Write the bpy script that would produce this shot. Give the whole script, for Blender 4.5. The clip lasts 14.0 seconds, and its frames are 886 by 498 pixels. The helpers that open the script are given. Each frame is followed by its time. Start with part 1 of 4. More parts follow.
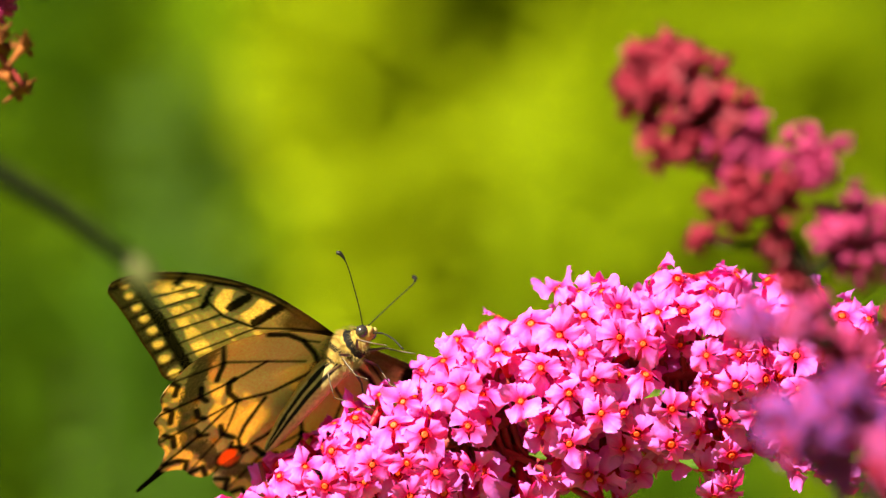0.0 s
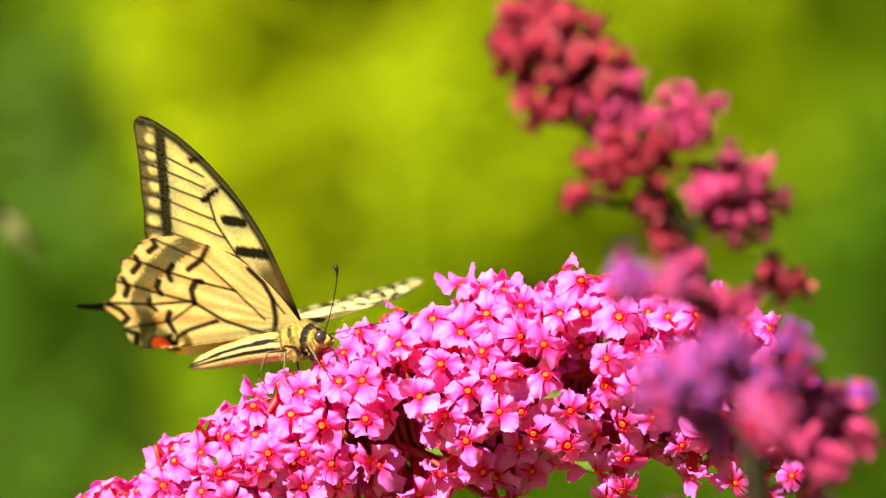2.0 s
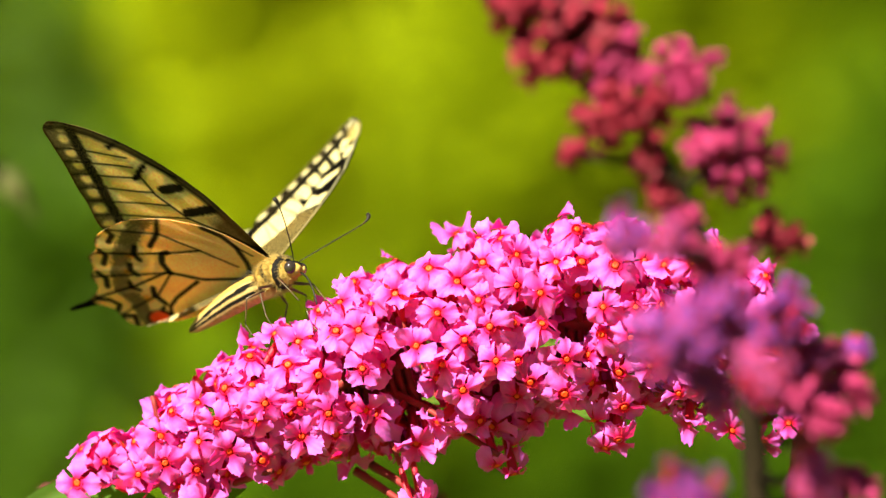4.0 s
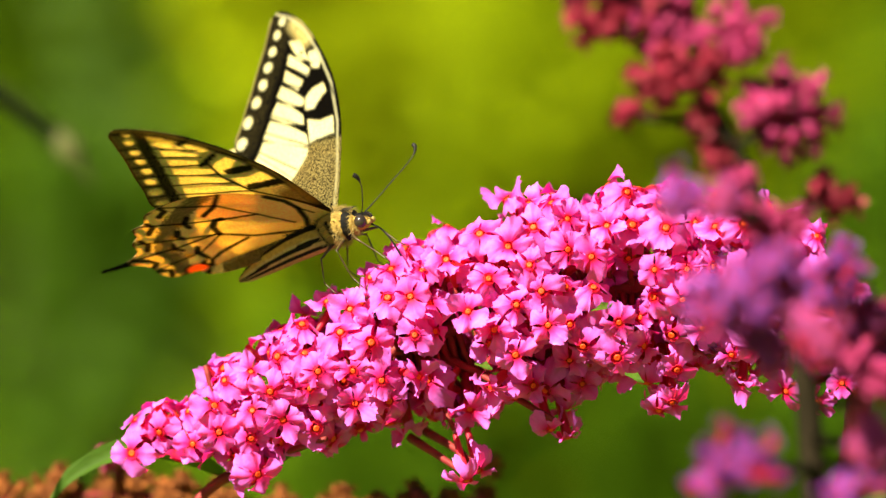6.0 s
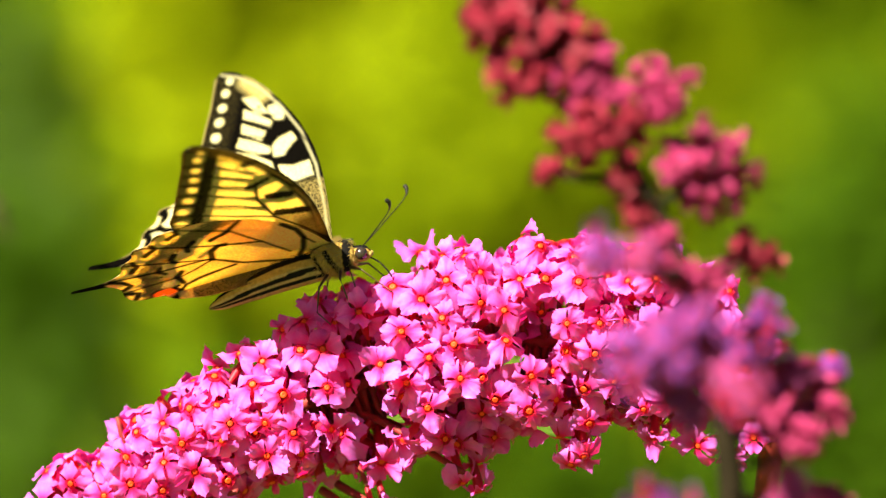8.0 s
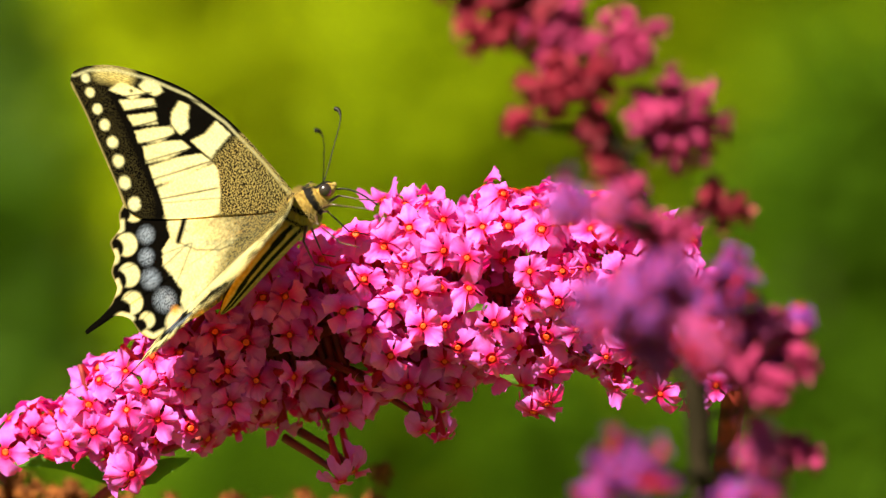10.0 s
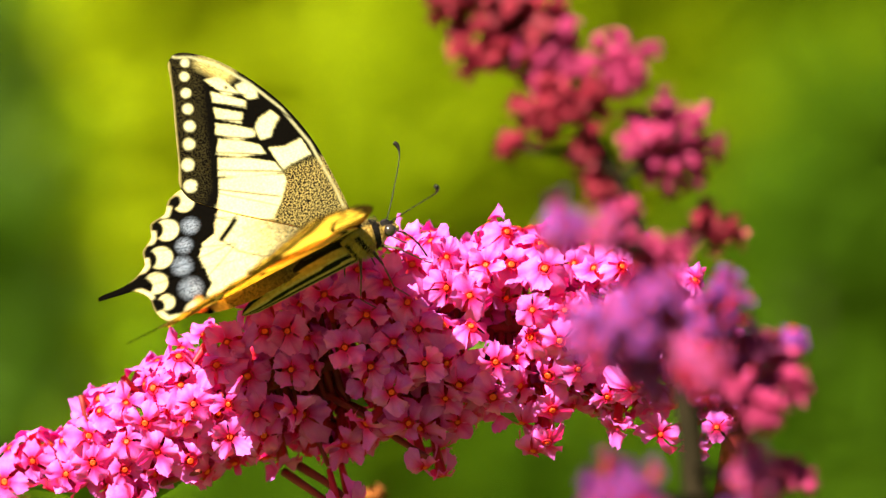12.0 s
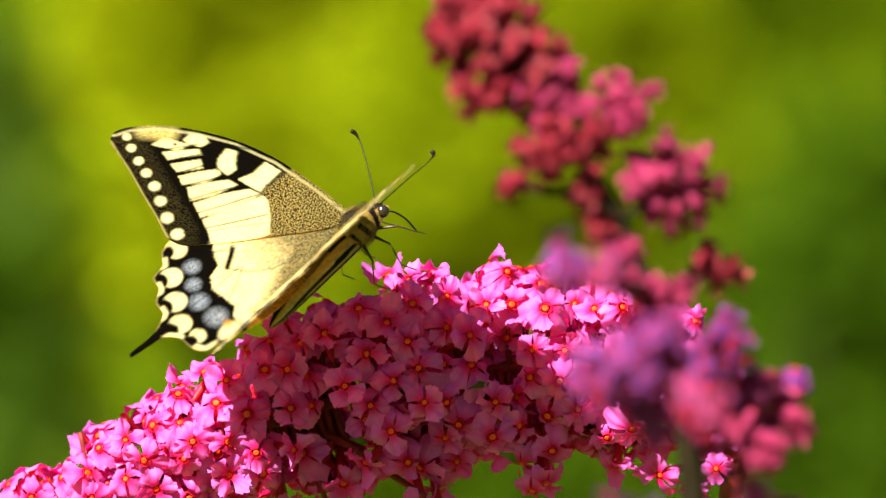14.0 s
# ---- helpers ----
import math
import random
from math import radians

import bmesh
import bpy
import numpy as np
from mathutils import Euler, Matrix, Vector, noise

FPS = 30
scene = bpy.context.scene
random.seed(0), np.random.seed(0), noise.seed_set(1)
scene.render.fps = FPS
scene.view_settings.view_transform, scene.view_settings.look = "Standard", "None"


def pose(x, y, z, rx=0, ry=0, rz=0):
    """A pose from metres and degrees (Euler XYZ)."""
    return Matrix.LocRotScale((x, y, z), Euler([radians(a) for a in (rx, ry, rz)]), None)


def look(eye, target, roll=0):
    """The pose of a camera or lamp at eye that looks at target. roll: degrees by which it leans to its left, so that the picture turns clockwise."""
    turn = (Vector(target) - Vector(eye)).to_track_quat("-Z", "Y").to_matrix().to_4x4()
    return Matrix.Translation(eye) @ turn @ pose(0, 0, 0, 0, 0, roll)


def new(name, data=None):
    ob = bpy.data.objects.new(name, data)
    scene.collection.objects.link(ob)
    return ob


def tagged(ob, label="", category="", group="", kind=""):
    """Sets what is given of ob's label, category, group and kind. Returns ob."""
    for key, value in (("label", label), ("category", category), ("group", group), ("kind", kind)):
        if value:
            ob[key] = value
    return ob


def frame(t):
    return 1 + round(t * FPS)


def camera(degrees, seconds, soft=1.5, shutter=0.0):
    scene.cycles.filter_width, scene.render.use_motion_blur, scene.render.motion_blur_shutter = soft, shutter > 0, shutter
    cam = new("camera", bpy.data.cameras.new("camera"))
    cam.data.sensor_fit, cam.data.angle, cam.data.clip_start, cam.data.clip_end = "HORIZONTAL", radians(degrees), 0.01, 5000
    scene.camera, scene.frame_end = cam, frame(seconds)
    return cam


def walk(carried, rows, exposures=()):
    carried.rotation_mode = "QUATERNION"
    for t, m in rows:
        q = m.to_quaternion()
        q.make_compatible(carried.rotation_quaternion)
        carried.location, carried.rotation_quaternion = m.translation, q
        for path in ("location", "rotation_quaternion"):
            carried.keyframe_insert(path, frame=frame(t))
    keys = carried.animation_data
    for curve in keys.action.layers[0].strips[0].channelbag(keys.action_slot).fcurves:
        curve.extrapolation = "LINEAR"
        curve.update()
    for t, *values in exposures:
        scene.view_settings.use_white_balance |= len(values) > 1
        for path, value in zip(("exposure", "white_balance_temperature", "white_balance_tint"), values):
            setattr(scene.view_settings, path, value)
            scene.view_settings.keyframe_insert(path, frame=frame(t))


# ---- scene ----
MM = 0.001
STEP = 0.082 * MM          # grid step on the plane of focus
DIST = 0.6116              # from the lens to that plane
EYE = Vector((0.0, -DIST, 1.2))


def at(gx, gy, y=0.0):
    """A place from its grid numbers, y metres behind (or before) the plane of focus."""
    k = (DIST + y) / DIST
    return Vector(((gx - 784) * STEP * k, y, 1.2 - (gy - 441) * STEP * k))


# ---- camera: a long lens, held by hand and panned by a few degrees ----
cam = camera(12.0, 14.0, soft=1.3)
cam.data.dof.use_dof = True
cam.data.dof.focus_distance = DIST - 0.011
cam.data.dof.aperture_fstop = 12.0
cam.data.dof.aperture_blades = 0
PAN = (
    (0, 298.6, 251.1),
    (0.5, 327.7, 240.4),
    (1, 335.4, 191.4),
    (1.5, 283.3, 189.9),
    (2, 78.1, 177.6),
    (2.5, 38.3, 137.8),
    (2.7, 6.2, 81.2),
    (4.8, 121.0, 107.3),
    (5, 130.2, 65.9),
    (5.5, 173.1, 27.6),
    (6, 168.5, 29.1),
    (6.5, 173.1, 110.3),
    (7, 107.2, 165.4),
    (7.5, 78.1, 193.0),
    (7.7, 58.2, 153.1),
    (9.8, -36.7, 85.7),
    (10, -26.0, 44.4),
    (10.5, 9.2, -4.6),
    (11, 0.0, 0.0),
    (11.5, -42.8, 16.9),
    (12, -38.2, 84.2),
    (12.5, 7.7, 139.4),
    (13, 61.3, 177.6),
    (13.5, 42.9, 182.2),
    (14, -35.2, 156.2),
)
walk(cam, [(t, look(EYE, at(784 - a, 441 - b))) for t, a, b in PAN], [(t, 2.30 + e) for t, e in ((0, 0.08), (0.5, 0.30), (1, 0.32), (1.5, 0.28), (2, 0.2), (2.5, 0.16), (4.8, -0.1), (5, -0.1), (5.5, -0.28), (6, -0.12), (6.5, -0.08), (7, 0.06), (7.5, 0.12), (9.8, -0.2), (10, -0.24), (10.5, -0.02), (11, 0.12), (11.5, 0.16), (12, 0.1), (12.5, -0.02), (13, -0.15), (13.5, -0.18), (14, -0.15))])

# ---- light: a clear afternoon, the sun over the camera's shoulder ----
SUN_DIR = Vector((-0.46, -0.60, 0.655)).normalized()
world = bpy.data.worlds.new("sky")
scene.world = world
world.use_nodes = True
wn = world.node_tree.nodes
sky = wn.new("ShaderNodeTexSky")
sky.sky_type = "NISHITA"
sky.sun_disc = False
sky.sun_elevation = math.asin(SUN_DIR.z)
sky.sun_rotation = math.atan2(SUN_DIR.x, SUN_DIR.y)
world.node_tree.links.new(sky.outputs[0], wn["Background"].inputs[0])
wn["Background"].inputs[1].default_value = 0.017
sun = new("sun", bpy.data.lights.new("sun", "SUN"))
sun.data.energy = 5.0
sun.data.angle = radians(0.5)
sun.data.color = (1.0, 0.93, 0.72)
sun.matrix_world = look(SUN_DIR * 20, (0, 0, 0))


# ---- materials ----
def material(name, rough=0.6, spec=0.3):
    m = bpy.data.materials.new(name)
    m.use_nodes = True
    nt = m.node_tree
    b = nt.nodes["Principled BSDF"]
    b.inputs["Roughness"].default_value = rough
    b.inputs["Specular IOR Level"].default_value = spec
    return m, nt, b


def ramp(nt, fac, stops):
    r = nt.nodes.new("ShaderNodeValToRGB")
    els = r.color_ramp.elements
    while len(els) < len(stops):
        els.new(0.5)
    for e, (p, c) in zip(els, stops):
        e.position, e.color = p, (*c, 1)
    nt.links.new(fac, r.inputs[0])
    return r.outputs[0]


def noise_tex(nt, scale, detail=3.0, rough=0.55, coord="Object"):
    tc = nt.nodes.new("ShaderNodeTexCoord")
    n = nt.nodes.new("ShaderNodeTexNoise")
    n.inputs["Scale"].default_value = scale
    n.inputs["Detail"].default_value = detail
    n.inputs["Roughness"].default_value = rough
    nt.links.new(tc.outputs[coord], n.inputs["Vector"])
    return n.outputs["Fac"]


def mix_col(nt, a, b, fac, mode="MIX"):
    m = nt.nodes.new("ShaderNodeMix")
    m.data_type, m.blend_type = "RGBA", mode
    for sock, v in ((m.inputs[0], fac), (m.inputs[6], a), (m.inputs[7], b)):
        if hasattr(v, "links"):
            nt.links.new(v, sock)
        else:
            sock.default_value = v if isinstance(v, float) else (*v, 1)
    return m.outputs[2]


def bump(nt, b, fac, strength, dist):
    n = nt.nodes.new("ShaderNodeBump")
    n.inputs["Strength"].default_value = strength
    n.inputs["Distance"].default_value = dist
    nt.links.new(fac, n.inputs["Height"])
    nt.links.new(n.outputs[0], b.inputs["Normal"])


def thin(nt, b, colour, weight):
    """Lets light through a thin sheet: mixes the surface with a translucent one."""
    tr = nt.nodes.new("ShaderNodeBsdfTranslucent")
    if hasattr(colour, "links"):
        nt.links.new(colour, tr.inputs[0])
    else:
        tr.inputs[0].default_value = (*colour, 1)
    mx = nt.nodes.new("ShaderNodeMixShader")
    mx.inputs[0].default_value = weight
    out = nt.nodes["Material Output"]
    nt.links.new(b.outputs[0], mx.inputs[1])
    nt.links.new(tr.outputs[0], mx.inputs[2])
    nt.links.new(mx.outputs[0], out.inputs[0])


PIGMENT = 0.8              # depth of all plant colours


def leafy(name, dark, light, through_col, rough=0.5, scale=60.0, weight=0.3, spec=0.3, rnd="Island"):
    """Petal, leaf or stem: two-scale colour, a little variation from piece to piece."""
    m, nt, b = material(name, rough, spec)
    dark, light, through_col = (tuple(PIGMENT * v for v in c) for c in (dark, light, through_col))
    n1 = noise_tex(nt, scale)
    col = ramp(nt, n1, [(0.3, dark), (0.7, light)])
    if rnd == "Island":
        g = nt.nodes.new("ShaderNodeNewGeometry")
        r = g.outputs["Random Per Island"]
    else:
        g = nt.nodes.new("ShaderNodeObjectInfo")
        r = g.outputs["Random"]
    hue = nt.nodes.new("ShaderNodeHueSaturation")
    mr = nt.nodes.new("ShaderNodeMapRange")
    mr.inputs[3].default_value, mr.inputs[4].default_value = 0.78, 1.15
    nt.links.new(r, mr.inputs[0])
    nt.links.new(mr.outputs[0], hue.inputs["Value"])
    nt.links.new(col, hue.inputs["Color"])
    nt.links.new(hue.outputs[0], b.inputs["Base Color"])
    n2 = noise_tex(nt, scale * 12, 2.0)
    bump(nt, b, n2, 0.25, 0.3 / scale / 10)
    if weight:
        thin(nt, b, through_col, weight)
    return m


def petal_material(name, centre, mid, rim, through_col, weight):
    """Petal pigment that runs from a deep centre to a paler rim, with fine crinkles."""
    m, nt, b = material(name, 0.55, 0.12)
    centre, mid, rim, through_col = (tuple(PIGMENT * v for v in c) for c in (centre, mid, rim, through_col))
    ln = nt.nodes.new("ShaderNodeAttribute")
    ln.attribute_name = "reach"
    mr = nt.nodes.new("ShaderNodeMapRange")
    mr.inputs[1].default_value, mr.inputs[2].default_value = 0.0006, 0.0050
    nt.links.new(ln.outputs["Fac"], mr.inputs[0])
    pale = ramp(nt, mr.outputs[0], [(0.0, centre), (0.12, mid), (0.40, rim)])
    # some lobes go deep pink: backlight and self-shadow put in as random colour
    lobe = nt.nodes.new("ShaderNodeNewGeometry")
    r0 = nt.nodes.new("ShaderNodeMapRange")
    r0.inputs[1].default_value, r0.inputs[2].default_value = 0.35, 1.0
    r0.inputs[3].default_value, r0.inputs[4].default_value = 0.0, 0.65
    nt.links.new(lobe.outputs["Random Per Island"], r0.inputs[0])
    col = mix_col(nt, pale, mid, r0.outputs[0])
    n1 = noise_tex(nt, 420, 3)
    tone = ramp(nt, n1, [(0.3, (0.80, 0.72, 0.82)), (0.7, (1.1, 1.15, 1.08))])
    info = nt.nodes.new("ShaderNodeObjectInfo")
    hue = nt.nodes.new("ShaderNodeHueSaturation")
    r1 = nt.nodes.new("ShaderNodeMapRange")
    r1.inputs[3].default_value, r1.inputs[4].default_value = 0.75, 1.12
    nt.links.new(info.outputs["Random"], r1.inputs[0])
    nt.links.new(r1.outputs[0], hue.inputs["Value"])
    nt.links.new(mix_col(nt, col, tone, 1.0, "MULTIPLY"), hue.inputs["Color"])
    nt.links.new(hue.outputs[0], b.inputs["Base Color"])
    bump(nt, b, noise_tex(nt, 2400, 3), 0.5, 0.00012)
    thin(nt, b, through_col, weight)
    return m


PETAL = petal_material("petal", (0.74, 0.012, 0.030), (0.78, 0.032, 0.32), (0.84, 0.200, 0.86), (1.25, 0.006, 0.26), 0.46)
TUBE = leafy("flower_tube", (0.46, 0.008, 0.03), (0.60, 0.025, 0.06), (0.9, 0.02, 0.04), 0.5, 300, 0.35, 0.3, "Object")
THROAT = leafy("throat", (0.86, 0.040, 0.006), (0.92, 0.100, 0.012), (0.8, 0.2, 0.01), 0.5, 900, 0.2, 0.2, "Object")
# same blooms as the panicle, darkened: the spike's shade is in the pigment
SHADED_LILAC = petal_material("shaded_lilac_petal", (0.26, 0.012, 0.07), (0.19, 0.018, 0.15), (0.21, 0.045, 0.28), (0.42, 0.015, 0.14), 0.22)
SHADED_ROSE = petal_material("shaded_rose_petal", (0.26, 0.010, 0.05), (0.30, 0.021, 0.10), (0.36, 0.055, 0.21), (0.6, 0.02, 0.07), 0.22)
# wide range: shadows and highlights among the crimson buds put into their colour
CRIMSON = leafy("crimson_bud", (0.09, 0.003, 0.010), (0.36, 0.024, 0.055), (0.5, 0.03, 0.05), 0.6, 200, 0.2, 0.15, "Object")
CORAL = leafy("coral_bud", (0.13, 0.005, 0.030), (0.54, 0.052, 0.190), (0.7, 0.04, 0.10), 0.6, 200, 0.2, 0.12, "Object")
DRY = leafy("dry_floret", (0.030, 0.007, 0.002), (0.30, 0.095, 0.020), (0.5, 0.16, 0.03), 0.8, 260, 0.15, 0.1, "Object")
STALK = leafy("red_stalk", (0.13, 0.010, 0.012), (0.26, 0.030, 0.024), (0.3, 0.05, 0.03), 0.6, 300, 0.0, 0.2)
GREEN_STALK = leafy("green_stalk", (0.004, 0.007, 0.001), (0.010, 0.013, 0.002), (0.1, 0.2, 0.03), 0.8, 120, 0.0, 0.04)
# dark on the twigs too, so their colour carries the shade of the spike's core
SPIKE_STALK = leafy("spike_stalk", (0.009, 0.007, 0.003), (0.024, 0.016, 0.008), (0.1, 0.1, 0.1), 0.8, 120, 0.0, 0.05)
BARK = leafy("bark", (0.03, 0.03, 0.012), (0.07, 0.06, 0.03), (0.1, 0.1, 0.1), 0.85, 60, 0.0, 0.1)
LEAF = leafy("leaf", (0.035, 0.07, 0.008), (0.07, 0.13, 0.014), (0.25, 0.42, 0.02), 0.6, 80, 0.35, 0.08)
# foliage from bright to dark: the garden's sunlit and shaded patches as leaf colour
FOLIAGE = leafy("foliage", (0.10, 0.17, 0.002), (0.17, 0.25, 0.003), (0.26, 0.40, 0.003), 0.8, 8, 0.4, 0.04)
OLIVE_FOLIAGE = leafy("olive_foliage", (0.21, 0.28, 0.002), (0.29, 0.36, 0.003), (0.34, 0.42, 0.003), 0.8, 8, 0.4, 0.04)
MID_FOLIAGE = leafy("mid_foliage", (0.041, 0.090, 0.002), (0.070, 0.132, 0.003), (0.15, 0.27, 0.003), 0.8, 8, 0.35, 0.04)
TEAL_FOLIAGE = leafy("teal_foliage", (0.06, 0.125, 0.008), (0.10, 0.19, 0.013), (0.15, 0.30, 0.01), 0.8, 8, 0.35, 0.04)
SUNLIT_FOLIAGE = leafy("sunlit_foliage", (0.29, 0.36, 0.003), (0.38, 0.46, 0.005), (0.48, 0.52, 0.004), 0.8, 8, 0.4, 0.04)
DEEP_SHADE_FOLIAGE = leafy("deep_shade_foliage", (0.042, 0.09, 0.003), (0.075, 0.150, 0.005), (0.14, 0.27, 0.006), 0.8, 8, 0.35, 0.04)
SHADED_FOLIAGE = leafy("shaded_foliage", (0.042, 0.095, 0.002), (0.070, 0.135, 0.003), (0.12, 0.23, 0.003), 0.8, 8, 0.35, 0.04)
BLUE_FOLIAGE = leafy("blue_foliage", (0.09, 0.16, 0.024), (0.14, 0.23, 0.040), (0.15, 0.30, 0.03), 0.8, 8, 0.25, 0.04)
PALE_BUD = leafy("pale_bud", (0.055, 0.060, 0.012), (0.10, 0.100, 0.028), (0.4, 0.4, 0.2), 0.7, 300, 0.15, 0.2)


def grass_material():
    m, nt, b = material("grass", 0.9, 0.1)
    n1, n2 = noise_tex(nt, 0.7, 5), noise_tex(nt, 40, 4)
    c1 = ramp(nt, n1, [(0.35, (0.05, 0.10, 0.012)), (0.65, (0.13, 0.17, 0.02))])
    c2 = ramp(nt, n2, [(0.3, (0.6, 0.6, 0.6)), (0.7, (1.2, 1.2, 1.2))])
    nt.links.new(mix_col(nt, c1, c2, 1.0, "MULTIPLY"), b.inputs["Base Color"])
    bump(nt, b, n2, 0.8, 0.02)
    return m


def wing_material(name, weight, warm):
    """Scaled wing membrane: pigment from the mesh, with the grain of the scales."""
    m, nt, b = material(name, 0.8, 0.02)
    a = nt.nodes.new("ShaderNodeAttribute")
    a.attribute_name = "pigment"
    n1 = noise_tex(nt, 2600, 2.0)
    n2 = noise_tex(nt, 240, 3.0)
    g1 = ramp(nt, n1, [(0.25, (0.72, 0.72, 0.72)), (0.75, (1.18, 1.18, 1.18))])
    g2 = ramp(nt, n2, [(0.3, (0.88, 0.86, 0.80)), (0.7, (1.05, 1.05, 1.05))])
    # single pale scales strewn over the dark, thickest where the mesh says so
    n3 = noise_tex(nt, 4600, 1.5)
    grit = ramp(nt, n3, [(0.48, (0, 0, 0)), (0.53, (1, 1, 1))])
    share = nt.nodes.new("ShaderNodeMath")
    share.operation = "MULTIPLY"
    nt.links.new(grit, share.inputs[0])
    nt.links.new(a.outputs["Alpha"], share.inputs[1])
    scaled = mix_col(nt, a.outputs["Color"], (0.46, 0.36, 0.12), share.outputs[0])
    col = mix_col(nt, mix_col(nt, scaled, g1, 1.0, "MULTIPLY"), g2, 1.0, "MULTIPLY")
    nt.links.new(col, b.inputs["Base Color"])
    bump(nt, b, n1, 0.3, 0.00004)
    b.inputs["Sheen Weight"].default_value = 0.015
    b.inputs["Sheen Roughness"].default_value = 0.6
    b.inputs["Sheen Tint"].default_value = (1.0, 0.85, 0.5, 1)
    thin(nt, b, mix_col(nt, col, warm, 1.0, "MULTIPLY"), weight)
    return m


WING_UPPER = wing_material("wing_upperside", 0.66, (1.18, 1.12, 0.95))
FORE_UNDER = wing_material("forewing_underside", 0.66, (1.55, 1.18, 0.62))
HIND_UNDER = wing_material("hindwing_underside", 0.60, (1.45, 0.90, 0.24))


def plain(name, col, rough=0.5, spec=0.3, scale=900, vary=0.35):
    m, nt, b = material(name, rough, spec)
    n = noise_tex(nt, scale, 3)
    lo = tuple(c * (1 - vary) for c in col)
    hi = tuple(min(1, c * (1 + vary)) for c in col)
    nt.links.new(ramp(nt, n, [(0.3, lo), (0.7, hi)]), b.inputs["Base Color"])
    bump(nt, b, n, 0.3, 0.0001)
    return m


BLACK = plain("black_chitin", (0.009, 0.007, 0.005), 0.5, 0.15)
EYE_MAT = plain("compound_eye", (0.02, 0.014, 0.01), 0.18, 0.6, 4000, 0.3)
HAIR = leafy("body_hair", (0.26, 0.17, 0.040), (0.46, 0.32, 0.09), (0.7, 0.6, 0.3), 0.6, 300, 0.2, 0.2)
DARK_HAIR = leafy("dark_hair", (0.02, 0.016, 0.01), (0.05, 0.04, 0.02), (0.05, 0.04, 0.02), 0.6, 300, 0.0, 0.2)
LEG_MAT = plain("leg_chitin", (0.045, 0.024, 0.007), 0.45, 0.4)


def body_material():
    """Yellow velvet with the black back and side stripes of the abdomen."""
    m, nt, b = material("body_velvet", 0.75, 0.1)
    a = nt.nodes.new("ShaderNodeAttribute")
    a.attribute_name = "pigment"
    n = noise_tex(nt, 1800, 3)
    g = ramp(nt, n, [(0.3, (0.7, 0.7, 0.7)), (0.7, (1.15, 1.15, 1.15))])
    nt.links.new(mix_col(nt, a.outputs["Color"], g, 1.0, "MULTIPLY"), b.inputs["Base Color"])
    bump(nt, b, n, 0.5, 0.0002)
    return m


BODY_MAT = body_material()


# ---- mesh helpers ----
class Soup:
    """Collects faces for one mesh."""

    def __init__(self):
        self.v, self.f, self.m, self.reach = [], [], [], []

    def add(self, verts, faces, mat=0):
        o = len(self.v)
        self.v += [tuple(p) for p in verts]
        self.f += [tuple(i + o for i in f) for f in faces]
        self.m += [mat] * len(faces)

    def mesh(self, name, mats, smooth=True):
        me = bpy.data.meshes.new(name)
        me.from_pydata(self.v, [], self.f)
        for m in mats:
            me.materials.append(m)
        me.polygons.foreach_set("material_index", self.m)
        if smooth:
            me.polygons.foreach_set("use_smooth", [True] * len(self.f))
        if self.reach:
            me.attributes.new("reach", "FLOAT", "POINT").data.foreach_set("value", self.reach)
        me.update()
        return me


def part(name, me, parent, label="", m=None):
    ob = new(name, me)
    ob.parent = parent
    if m is not None:
        ob.matrix_basis = m
    if label:
        ob["label"] = label
    return ob


def thing(name, label, category, m=None, group="", kind=""):
    ob = new(name)
    ob.empty_display_size = 0.01
    if m is not None:
        ob.matrix_basis = m
    return tagged(ob, label, category, group, kind)


def frame_of(d):
    return Vector(d).normalized().to_track_quat("Z", "Y").to_matrix()


def curve_points(pts, n):
    """Points along a smooth curve through pts, with no overshoot where the spacing changes."""
    p = [Vector(q) for q in pts]
    tan = []
    for i in range(len(p)):
        a, b = p[max(i - 1, 0)], p[min(i + 1, len(p) - 1)]
        ln = (p[i] - a).length + (b - p[i]).length
        tan.append((b - a) / ln if ln else Vector((0, 0, 0)))
    out = []
    for i in range(len(p) - 1):
        ln = (p[i + 1] - p[i]).length
        for k in range(n):
            t = k / n
            h1, h2 = t ** 3 - 2 * t * t + t, t ** 3 - t * t
            h0 = 3 * t * t - 2 * t ** 3
            out.append(p[i] * (1 - h0) + p[i + 1] * h0 + tan[i] * ln * h1 + tan[i + 1] * ln * h2)
    return out + [p[-1]]


def pipe(soup, pts, radii, sides=8, mat=0):
    """A tapered round stem along pts."""
    n = len(pts)
    verts = []
    for i, p in enumerate(pts):
        d = pts[min(i + 1, n - 1)] - pts[max(i - 1, 0)]
        m = frame_of(d)
        r = radii[i] if hasattr(radii, "__len__") else radii
        for k in range(sides):
            a = 2 * math.pi * k / sides
            verts.append(p + m @ Vector((math.cos(a) * r, math.sin(a) * r, 0)))
    verts += [pts[0], pts[-1]]
    faces = []
    for i in range(n - 1):
        for k in range(sides):
            l = (k + 1) % sides
            faces.append((i * sides + k, i * sides + l, (i + 1) * sides + l, (i + 1) * sides + k))
    for k in range(sides):
        l = (k + 1) % sides
        faces.append((n * sides, l, k))
        faces.append((n * sides + 1, (n - 1) * sides + k, (n - 1) * sides + l))
    soup.add(verts, faces, mat)


